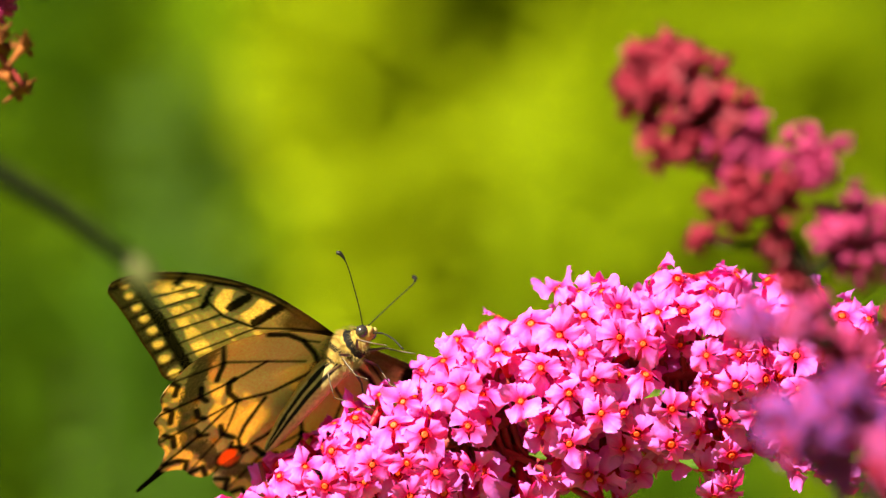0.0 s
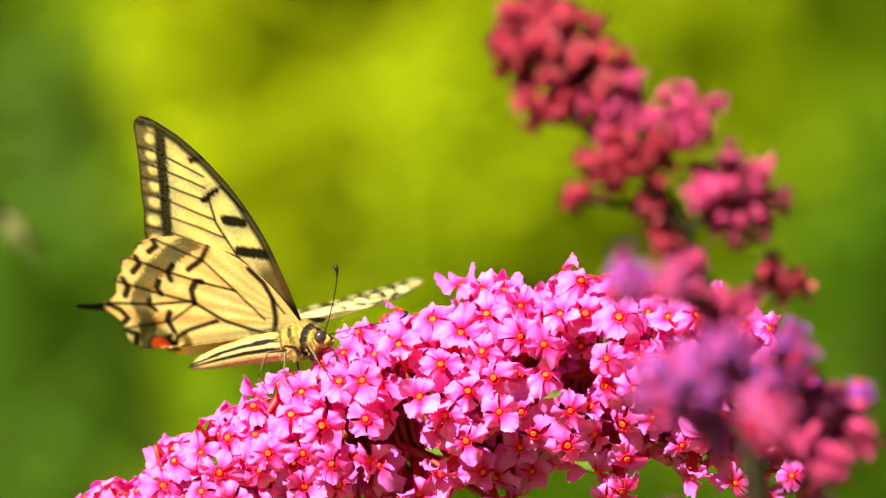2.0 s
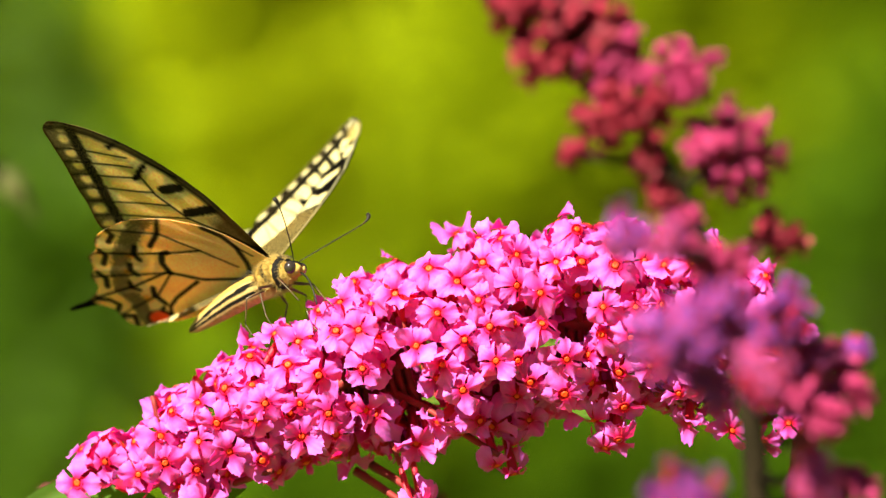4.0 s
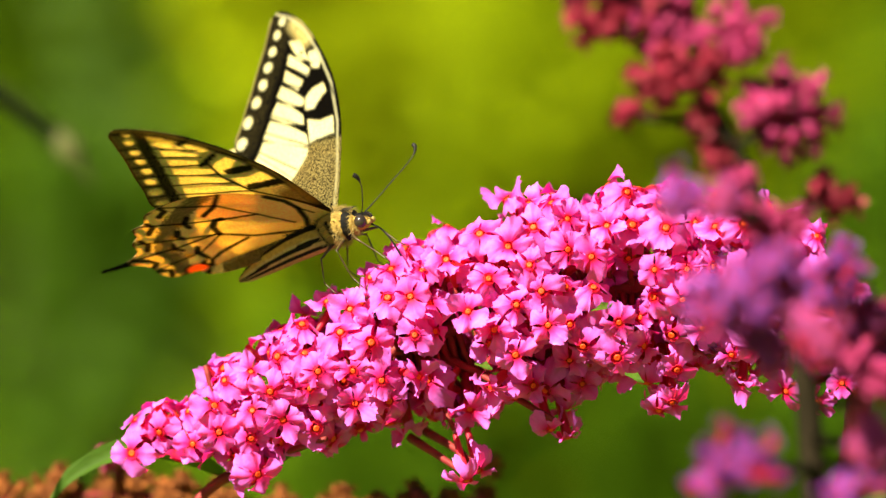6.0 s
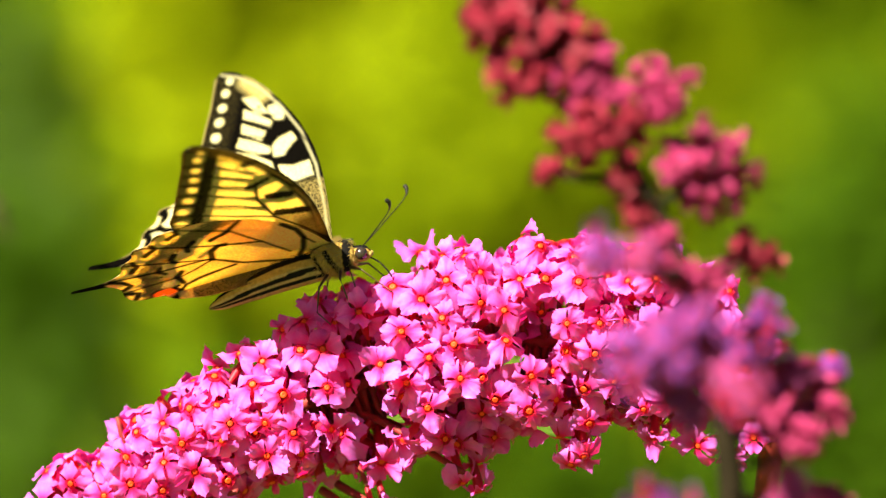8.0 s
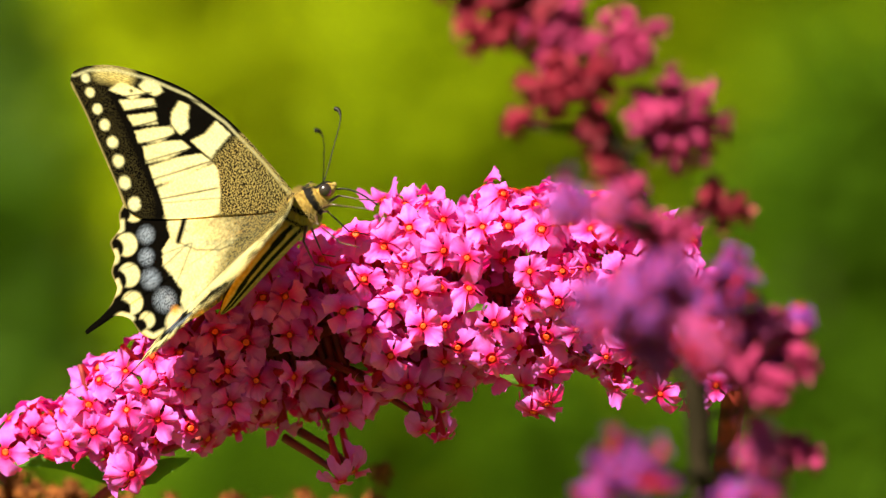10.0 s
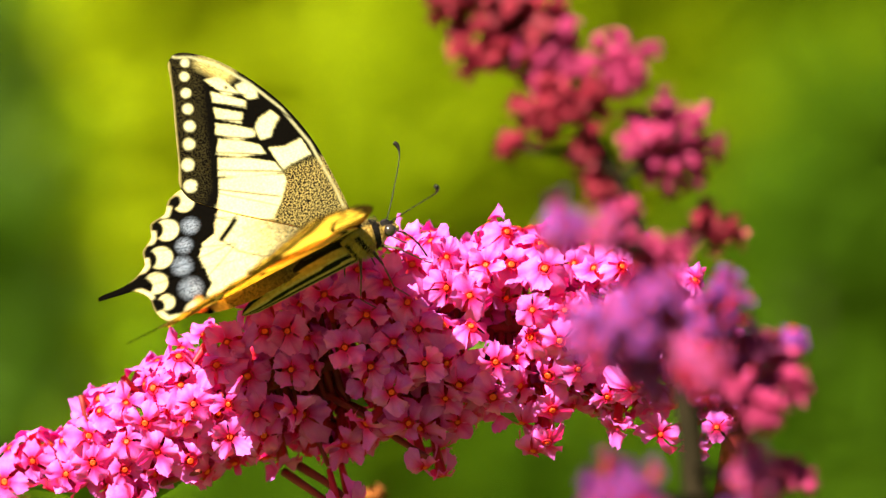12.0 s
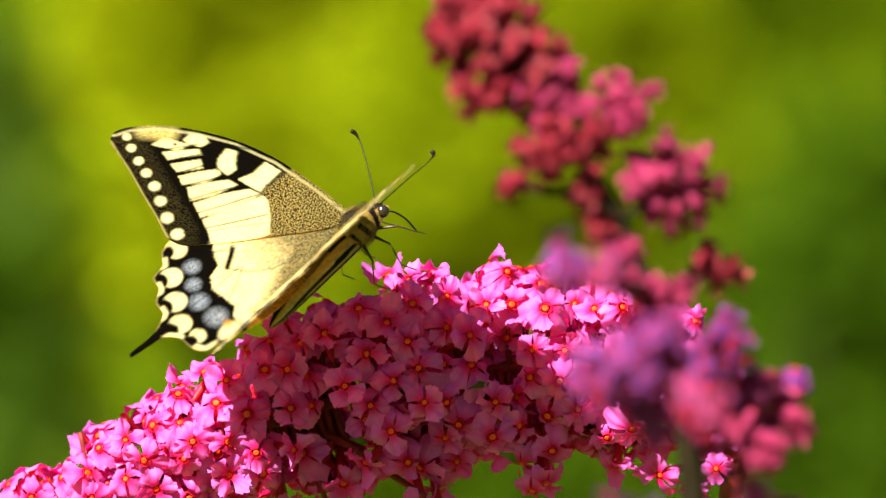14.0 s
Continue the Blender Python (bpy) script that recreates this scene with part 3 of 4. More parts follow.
def front_spike():
    rng = random.Random(9)
    y = -0.088
    origin = at(1275, 900, y)
    origin.z = 0
    root = thing("buddleia_spike", "upright buddleia spike of crimson buds and lilac flowers", "flower", Matrix.Translation(origin))
    s = Soup()
    line = curve_points([at(842, -140, y), at(945, -20, y), at(1040, 80, y), at(1110, 200, y), at(1180, 350, y), at(1225, 470, y), at(1255, 640, y), at(1275, 900, y), at(1300, 2500, y), Vector((origin.x, origin.y, 0.5)), Vector((origin.x, origin.y, -0.02))], 5)
    pipe(s, [q - origin for q in line], [0.0004 + 0.0012 * min(1, i / 30) + 0.004 * max(0, i - 38) / 15 for i in range(len(line))], 8)
    part("stem", s.mesh("stem", [SPIKE_STALK]), root, "brownish green stem")
    k = (DIST + y) / DIST
    tip = curve_points([at(850, -142, y), at(893, -90, y), at(965, -35, y), at(1045, 55, y)], 5)
    for i, c in enumerate(tip):
        r = (44, 60, 72, 80, 86, 90, 90, 90, 88, 86, 84, 82, 80, 74, 66, 60)[i]
        whorl(root, c, tip[max(i - 1, 0)] - tip[min(i + 1, len(tip) - 1)], r * STEP * k, 13 if i else 8, rng, origin, "crimson_bud" if i < 13 else "pink_bud")
    for a, b, r, n in BUDS:
        kind = "crimson_bud" if a < 1100 or (a > 1290 and b < 400) else "pink_bud"
        c = at(a, b, y + rng.uniform(-.004, .004))
        cluster(root, "bud_branch", c, r * STEP * k, kind, n, rng, origin, "branchlet of crimson buds", 0.8, 0.2, SPIKE_STALK)
        branch(root, c, line, origin)
    for a, b, r, n, f in BLOOMS:
        c = at(a, b + 15, y + (0.0 if a > 1290 and b < 620 else -0.032) + rng.uniform(-.008, .008))
        cluster(root, "flower_branch", c, r * STEP * k, ("lilac_flower", "rose_flower")[f], n if b > 700 else n * 2, rng, origin, ("branchlet with lilac bloom", "branchlet with rose-pink bloom")[f], 0.50, 0.5, SPIKE_STALK)
        branch(root, c, line, origin)


def whorl(root, c, ahead, r, n, rng, origin, kind):
    """A ring of short twigs round the stem, each with buds."""
    m = frame_of(ahead)
    s = Soup()
    put = []
    for k in range(n):
        a = rng.uniform(0, 2 * math.pi)
        d = (m @ Vector((math.cos(a), math.sin(a), 0.35 + rng.gauss(0, .25)))).normalized()
        p = c + d * r * rng.uniform(0.55, 1.15)
        b = p - d * 0.004
        pipe(s, [b - origin, c - origin], [0.0003, 0.0005], 5)
        put.append((p, d))
    head = part("bud_whorl", s.mesh("bud_whorl", [SPIKE_STALK]), root, "ring of crimson buds")
    for p, d in put:
        m2 = Matrix.Translation(p - origin) @ frame_of(d + Vector((rng.gauss(0, .2), rng.gauss(0, .2), rng.gauss(0, .2)))).to_4x4() @ Matrix.Scale(rng.uniform(0.65, 0.95), 4)
        part(kind, BUD_SETS[kind][rng.randrange(4)], head, "", m2)


def branch(root, c, line, origin):
    e = min(line, key=lambda q: (q - c).length + (0.02 if q.z > c.z else 0))
    tw = Soup()
    pipe(tw, curve_points([c - origin, (c * .5 + e * .5) + Vector((0, 0, -.001)) - origin, e - origin], 3), 0.0006, 6)
    part("side_branch", tw.mesh("side_branch", [SPIKE_STALK]), root)


main = main_panicle()
front_spike()


# ---- stem with a bud, dry heads, leaves ----
def bud_stem():
    y = -0.135
    origin = at(-700, -150, y)
    origin.z = 0
    root = thing("budded_stem", "slender green stem bending over with a pale bud", "plant stem", Matrix.Translation(origin))
    s = Soup()
    line = curve_points([Vector((origin.x, origin.y, -0.02)), Vector((origin.x - .01, origin.y, 0.6)), at(-760, 150, y), at(-620, -40, y), at(-400, 10, y), at(-250, 85, y), at(-130, 165, y), at(-62, 220, y)], 8)
    pipe(s, [q - origin for q in line], [0.0022 - 0.0012 * i / len(line) for i in range(len(line))], 8)
    part("stem", s.mesh("stem", [GREEN_STALK]), root)
    b = Soup()
    m = Matrix.Translation(at(-62, 215, y) - origin) @ frame_of(at(-10, 290, y) - at(-62, 215, y)).to_4x4()
    lathe(b, [(0.0008, -0.001), (0.0014, 0.0004), (0.0016, 0.0016), (0.0012, 0.0030), (0.0006, 0.0040), (0.0003, 0.0052), (0.0001, 0.0064)], 10, m)
    part("bud", b.mesh("bud", [PALE_BUD]), root, "pale whitish bud")


def dry_head(label, spots, y, seed, foot):
    rng = random.Random(seed)
    origin = at(foot[0], foot[1], y)
    origin.z = 0
    root = thing("faded_panicle", label, "dry flower", Matrix.Translation(origin), group="faded panicles")
    s = Soup()
    hung = [at(a, b, y) for a, b, *_ in spots if b > 820] or [at(*spots[k][:2], y) for k in (0, 3, 4)] + [at(-430, -380, y)]
    line = curve_points(hung + [at(foot[0], foot[1], y), Vector((origin.x, origin.y, 0.4)), Vector((origin.x, origin.y, -0.02))], 5)
    pipe(s, [q - origin for q in line], 0.0005, 7)
    part("stem", s.mesh("stem", [STALK]), root)
    for a, b, r, n, k in spots:
        c = at(a, b, y + rng.uniform(-.003, .003))
        cluster(root, "dry_branch", c, r * STEP, ("dry_floret", "pink_bud")[k], n, rng, origin, ("withered brown florets", "faded pink florets")[k], 0.8)


bud_stem()
dry_head("withered rust-brown buddleia panicle below the fresh one", [(-170, 862, 55, 44, 0), (-70, 852, 60, 50, 0), (50, 848, 58, 50, 0), (140, 858, 58, 50, 0), (20, 786, 20, 6, 1), (235, 866, 50, 40, 0), (330, 876, 46, 30, 0), (350, 905, 50, 18, 1), (430, 872, 42, 26, 0), (500, 880, 38, 20, 0)], 0.05, 21, (560, 1100))
dry_head("withered orange buddleia florets behind the stalk", [(690, 850, 26, 9, 0), (700, 795, 22, 7, 0), (620, 870, 34, 14, 0), (560, 845, 30, 10, 0), (590, 900, 46, 18, 0)], 0.045, 22, (640, 1100))
dry_head("withered brown hanging buddleia panicle", [(-262, -100, 9, 2, 0), (-296, -122, 10, 2, 0), (-262, -175, 10, 2, 0), (-318, -185, 26, 8, 0), (-310, -262, 34, 14, 1)], -0.045, 23, (-700, -300))


def leaf_sprays():
    origin = at(215, 1000, 0.006)
    origin.z = 0
    root = thing("leafy_shoot", "thin shoot with narrow green leaves under the panicle", "leaf", Matrix.Translation(origin))
    s = Soup()
    line = curve_points([Vector((origin.x, origin.y, -0.02)), Vector((origin.x, origin.y, .6)), at(150, 1100, 0.006), at(170, 880, 0.004), at(225, 820, 0.004), at(285, 805, 0.002)], 6)
    pipe(s, [q - origin for q in line], 0.0009, 6)
    part("stem", s.mesh("stem", [STALK]), root)
    leaf_blade(root, "leaf", [at(285, 808, 0.002), at(320, 785, 0.0), at(362, 766, -0.001)], 0.0026, LEAF, origin)
    leaf_blade(root, "leaf", [at(225, 810, 0.004), at(150, 775, 0.006), at(60, 768, 0.008), at(-40, 810, 0.01), at(-90, 870, 0.01)], 0.0034, LEAF, origin)
    o2 = at(1275, 1000, -0.03)
    o2.z = 0
    r2 = thing("leafy_shoot", "broad green buddleia leaf beside the spike", "leaf", Matrix.Translation(o2))
    s = Soup()
    line = curve_points([Vector((o2.x, o2.y, -0.02)), Vector((o2.x, o2.y, .6)), at(1280, 1100, -.03), at(1300, 890, -0.03)], 6)
    pipe(s, [q - o2 for q in line], 0.0012, 6)
    part("stem", s.mesh("stem", [GREEN_STALK]), r2)
    leaf_blade(r2, "leaf", [at(1300, 890, -0.03), at(1390, 862, -0.03), at(1470, 868, -0.03), at(1570, 900, -0.03)], 0.003, LEAF, o2)


leaf_sprays()


# ---- the swallowtail ----
FORE = [(0, 0), (0.3, 7), (0.1, 15.2), (-1.3, 22.3), (-3.8, 28.3), (-6.8, 33.3), (-9.9, 36.4), (-12, 37.4), (-13.6, 36.6), (-14.3, 34.5), (-15.3, 31.2), (-17.2, 26), (-19, 20.8), (-20.3, 17.4), (-19.3, 14.2), (-10, 5.6), (-2.5, -0.4)]
HIND = [(0, 0), (-1.5, 5.5), (-4, 10.5), (-8, 14.5), (-13, 17.3), (-18, 18), (-21.8, 17.4), (-23.4, 15.7), (-25.9, 15.2), (-26.8, 13.2), (-28.8, 11.9), (-29.6, 9.7), (-31.6, 8.7), (-33.8, 8.35), (-37.6, 8.6), (-37.8, 8.0), (-34.2, 7.55), (-32.4, 6.6), (-31.3, 4.8), (-31.5, 2.4), (-30.6, 0.2), (-28.6, -0.5), (-26.6, -0.7), (-24.5, -2.0), (-17, -3.2), (-8, -2.4)]


SPAN = 0.978 * MM


def seg_dist(p, q, a, b):
    """Distance of the points to a segment, and how far along it they lie."""
    dx, dy = b[0] - a[0], b[1] - a[1]
    t = np.clip(((p - a[0]) * dx + (q - a[1]) * dy) / (dx * dx + dy * dy), 0, 1)
    return np.hypot(p - a[0] - t * dx, q - a[1] - t * dy), t


def line_dist(p, q, pts):
    return np.min([seg_dist(p, q, a, b)[0] for a, b in zip(pts, pts[1:])], axis=0)


def poly_dist(p, q, pts):
    """Signed distance to a polygon, negative inside it."""
    inside = np.zeros(len(p), bool)
    for (ax, ay), (bx, by) in zip(pts, pts[1:] + pts[:1]):
        hit = (ay > q) != (by > q)
        inside ^= hit & (p < ax + (bx - ax) * (q - ay) / ((by - ay) or 1e-9))
    return np.where(inside, -1, 1) * line_dist(p, q, pts + pts[:1])


def soft_mask(d, edge=0.14):
    return np.clip(0.5 - d / edge * 0.5, 0, 1)[:, None]


def grain(p, q, f, seed):
    return np.array([noise.noise((a * f, b * f, seed)) for a, b in zip(p, q)])


BLK = np.array((0.0028, 0.0020, 0.0014))
CREAM = np.array((0.82, 0.76, 0.42))
YELLOW = np.array((0.95, 0.79, 0.34))
AMBER = np.array((0.86, 0.36, 0.03))
SAFFRON = np.array((0.97, 0.72, 0.27))
RED = np.array((0.70, 0.09, 0.02))
BLUE = np.array((0.30, 0.35, 0.46))
GOLD = np.array((0.42, 0.34, 0.12))

# fore wing, upperside: corners of the pale cells, from the tip to the hind corner
CELLS = (((-9.9, 31.4), (-8.3, 28.0), (-6.4, 27.3), (-7.9, 31.1)), ((-9.9, 29.2), (-10.3, 27.7), (-6.5, 24.7), (-6.1, 25.7)), ((-10.6, 26.7), (-11.0, 25.1), (-8.1, 22.7), (-7.3, 24.0)),
         ((-11.4, 24.2), (-12.1, 22.7), (-9.7, 20.5), (-7.2, 19.8), (-7.1, 20.9), (-9.2, 22.8)), ((-12.1, 21.7), (-13.3, 19.8), (-10.7, 17.9), (-7.0, 16.6), (-7.2, 18.1), (-9.3, 20.0)),
         ((-13.4, 19.0), (-14.5, 16.4), (-11.6, 14.6), (-6.0, 12.6), (-6.3, 14.5), (-9.7, 17.0)), ((-14.7, 15.8), (-15.9, 13.2), (-17.2, 11.2), (-15.3, 9.0), (-10.4, 6.4), (-8.3, 8.3), (-6.2, 10.9), (-6.0, 12.1), (-9.8, 13.9)))
BARS = (((-6.2, 28.6), (-6.3, 27.6), (-5.5, 25.8), (-4.3, 25.4), (-3.8, 26.7), (-4.8, 28.5)), ((-2.8, 21.0), (-3.4, 22.4), (-5.4, 22.1), (-7.0, 20.6), (-6.6, 18.9), (-5.2, 18.7), (-4.2, 19.9)),
        ((-1.2, 13.4), (-1.4, 16.2), (-4.0, 16.2), (-6.1, 17.0), (-5.8, 13.0), (-4.3, 13.3)))
RIM_SPOTS = ((-11.4, 35.4), (-12.4, 33.4), (-13.3, 30.9), (-14.1, 28.4), (-15.0, 25.7), (-16.3, 23.1), (-17.8, 20.1), (-18.9, 16.8))
# fore wing, underside: middle of the dark band
BAND = ((-9.2, 35.8), (-10.6, 32.4), (-12.0, 28.6), (-13.4, 24.8), (-14.9, 21.0), (-16.2, 17.6), (-17.4, 14.5))
VEIN_OUT = ((-12.6, 31.9), (-13.5, 29.4), (-14.2, 26.8), (-15.0, 24.2), (-16.0, 21.6), (-17.2, 18.9), (-18.2, 16.3))
VEIN_IN = ((-5.6, 26.5), (-6.2, 24.6), (-6.8, 22.3), (-7.0, 19.2), (-6.5, 16.0), (-5.8, 12.6), (-8.0, 9.2))
FCELL = ((0.3, 1.0), (-2.8, 7.5), (-5.8, 12.6), (-7.0, 18.7), (-6.3, 23.4), (-3.4, 24.4), (-1.3, 20.0))


def fore_pattern(p, q, under):
    rim = line_dist(p, q, FORE[8:14])
    costa = line_dist(p, q, FORE[0:8])
    g1, g2 = grain(p, q, 6.0, 1.0), grain(p, q, 2.2, 5.0)
    base = np.hypot(p, q)
    pale = YELLOW if under else CREAM
    col = np.repeat(BLK[None], len(p), 0)
    dust = np.zeros(len(p))
    brown = np.array((0.062, 0.036, 0.011))
    if under:
        # pale ground, dark band, dusty brown border with pale spots
        col = np.repeat(pale[None] * 0.96, len(p), 0)
        mid = line_dist(p, q, BAND)
        out = np.clip((4.0 - rim) / 0.6, 0, 1) * np.clip(0.9 + 0.2 * g1, 0, 1)
        col += out[:, None] * (brown - col) * 0.93
        for k, c in enumerate(RIM_SPOTS):
            u = k / 7
            d = np.hypot((p - c[0] - 0.5) * (1.0 - 0.2 * u), (q - c[1] - 0.3) * 0.95)
            col += soft_mask(d - 0.85 - 0.15 * u, 0.3) * (pale - col) * 0.9
        for a in VEIN_OUT:
            d, _ = seg_dist(p, q, a, (a[0] - 3, a[1] + 1.3))
            col += soft_mask(d - 0.30, 0.25) * (BLK - col) * 0.85
        col += soft_mask(rim - 0.30, 0.2) * (brown - col)
        col += soft_mask(mid - 0.88 - 0.3 * g2, 0.25) * (BLK - col) * 0.98
        for a, b, w in (((-5.0, 18.9), (-2.6, 18.2), 0.95), ((-5.0, 13.5), (-0.9, 12.4), 0.95), ((-7.4, 22.6), (-4.6, 23.9), 0.5), ((-6.6, 29.3), (-4.6, 29.6), 0.42)):
            col += soft_mask(seg_dist(p, q, a, b)[0] - w - 0.3 * g2, 0.2) * (BLK - col) * 0.98
        col += soft_mask(costa - 1.1 - 0.015 * q, 0.4) * (BLK + GOLD * 0.03 - col) * 0.95
        col += soft_mask(np.abs(costa - 0.45) - 0.12, 0.2) * (GOLD * 0.6 - col) * 0.4
        near_root = np.clip((12.0 - base) / 2.5, 0, 1) * np.clip((p + 4.2) / 1.2, 0, 1)
        col += near_root[:, None] * (brown * 2.2 - col) * 0.9
        near_root = np.clip((5.5 - base) / 2.5, 0, 1) * np.clip((p + 2.6) / 1.2, 0, 1)
        col += near_root[:, None] * (BLK - col) * 0.9
        dust = 0.14 * np.clip((5.6 - rim) / 1.0, 0, 1) * (col[:, 0] < 0.3)
        width = 0.19
    else:
        dust = np.clip((12.8 - q - 0.12 * p) / 0.8 + 0.5 * g2, 0, 1) * np.clip((15.0 - base) / 2, 0, 1) * (q > -1)
        for c in CELLS + BARS:
            d = poly_dist(p, q, c) + 0.12 * g2
            col += soft_mask(d - 0.06, 0.2) * (pale - col)
            dust = dust * (1 - soft_mask(d - 0.06, 0.3)[:, 0])
        for k, c in enumerate(RIM_SPOTS):
            u = k / 7
            d = np.hypot((p - c[0]) * (1.15 - 0.25 * u), (q - c[1]) * (1.05 - 0.2 * u))
            col += soft_mask(d - 0.72 - 0.14 * u - 0.1 * g2, 0.22) * (pale - col)
        tip = np.clip(1.3 - seg_dist(p, q, (-9.0, 34.2), (-6.8, 31.0))[0] / 1.5, 0, 1)
        col += np.clip(tip * (0.75 + 0.8 * g1), 0, 1)[:, None] * (GOLD * 1.7 - col)
        dust = np.maximum(0.82 * dust, 0.07 * np.clip((5.0 - rim) / 1.0, 0, 1) * (col[:, 0] < 0.1))
        col += soft_mask(np.abs(costa - 0.62) - 0.17 - 0.12 * g1, 0.2) * (CREAM * 0.8 - col) * 0.85
        col += soft_mask(np.hypot(p + 7.65, q - 28.95) - 0.30, 0.18) * (BLK - col)
        col += soft_mask(rim - 0.20, 0.2) * (GOLD * 1.2 - col) * 0.8
        width = 0.11
    for a, b in zip(VEIN_IN, VEIN_OUT):
        col += soft_mask(seg_dist(p, q, a, b)[0] - width, 0.16) * (BLK - col) * 0.95
    col += soft_mask(line_dist(p, q, FCELL) - width * 1.1, 0.18) * (BLK - col) * 0.95
    col += soft_mask(seg_dist(p, q, (0, 0.5), (-17, 14.9))[0] - 0.08, 0.16) * (BLK - col) * 0.7
    return col, dust


LUNULES = ((-20.1, 15.9, 1.5), (-24.2, 13.2, 1.7), (-27.0, 9.7, 1.75), (-29.4, 6.4, 1.7), (-29.4, 2.9, 1.2))
BLUES = ((-21.0, 12.1, 1.35), (-23.2, 9.7, 1.25), (-24.9, 6.9, 1.5), (-25.4, 3.1, 1.75))
# underside of the hind wing: black lines with their half widths
HLINES = ((((-4.5, 10.7), (-3.1, 7.8), (-2.9, 5.0), (-3.9, 1.7), (-5.1, -0.3)), 0.36), (((-2.9, 5.0), (-2.0, 2.4)), 0.16),
          (((-18.0, 17.6), (-11.6, 13.0), (-8.6, 7.3), (-5.9, 1.8)), 0.17), (((-14.4, 9.9), (-12.4, 8.9), (-8.6, 7.3)), 0.2),
          (((-13.6, 9.6), (-14.6, 9.8), (-16.1, 8.4), (-16.6, 6.2)), 0.42), (((-16.7, 6.2), (-12.7, 2.3), (-7.6, -0.3), (-3.6, -2.3)), 0.26),
          (((-14.4, 9.9), (-19.0, 12.2), (-24.4, 15.4)), 0.2), (((-16.7, 6.2), (-21.9, 8.6), (-28.4, 11.7)), 0.2), (((-17.0, 6.5), (-24.0, 6.9), (-31.8, 8.2)), 0.2),
          (((-16.7, 6.0), (-22.3, 3.6), (-31.2, 3.4)), 0.16), (((-14.2, 2.6), (-20.0, 1.7), (-22.5, 0.8), (-24.2, -1.4)), 0.28),
          (((-9.4, 15.6), (-12.0, 13.2), (-15.0, 11.9)), 0.36), (((-17.3, 13.0), (-18.7, 11.9), (-18.9, 10.6)), 0.4), (((-21.0, 10.7), (-21.9, 9.6), (-21.7, 8.5)), 0.4),
          (((-24.2, 7.8), (-24.7, 6.9), (-24.0, 5.9)), 0.36), (((-21.7, 5.2), (-22.9, 3.8), (-22.6, 1.7)), 0.4), (((-23.5, 1.2), (-24.3, 0.9), (-23.5, -1.4)), 0.3),
          (((-18.6, 17.8), (-18.6, 16.6), (-20.3, 15.8)), 0.4), (((-23.0, 15.3), (-23.0, 14.0), (-24.8, 12.8)), 0.4), (((-27.1, 12.0), (-26.9, 10.4), (-28.2, 9.0)), 0.4),
          (((-31.8, 8.0), (-30.2, 6.8), (-29.6, 5.2), (-30.9, 4.4)), 0.38), (((-31.0, 3.0), (-29.4, 2.2), (-30.4, 0.6)), 0.38))
DUSK = ((-11.5, 16.6), (-16.8, 14.7), (-20.7, 12.8), (-24.0, 10.2), (-26.4, 7.5), (-26.2, 4.6), (-27.2, 2.4), (-28.0, 0.8))


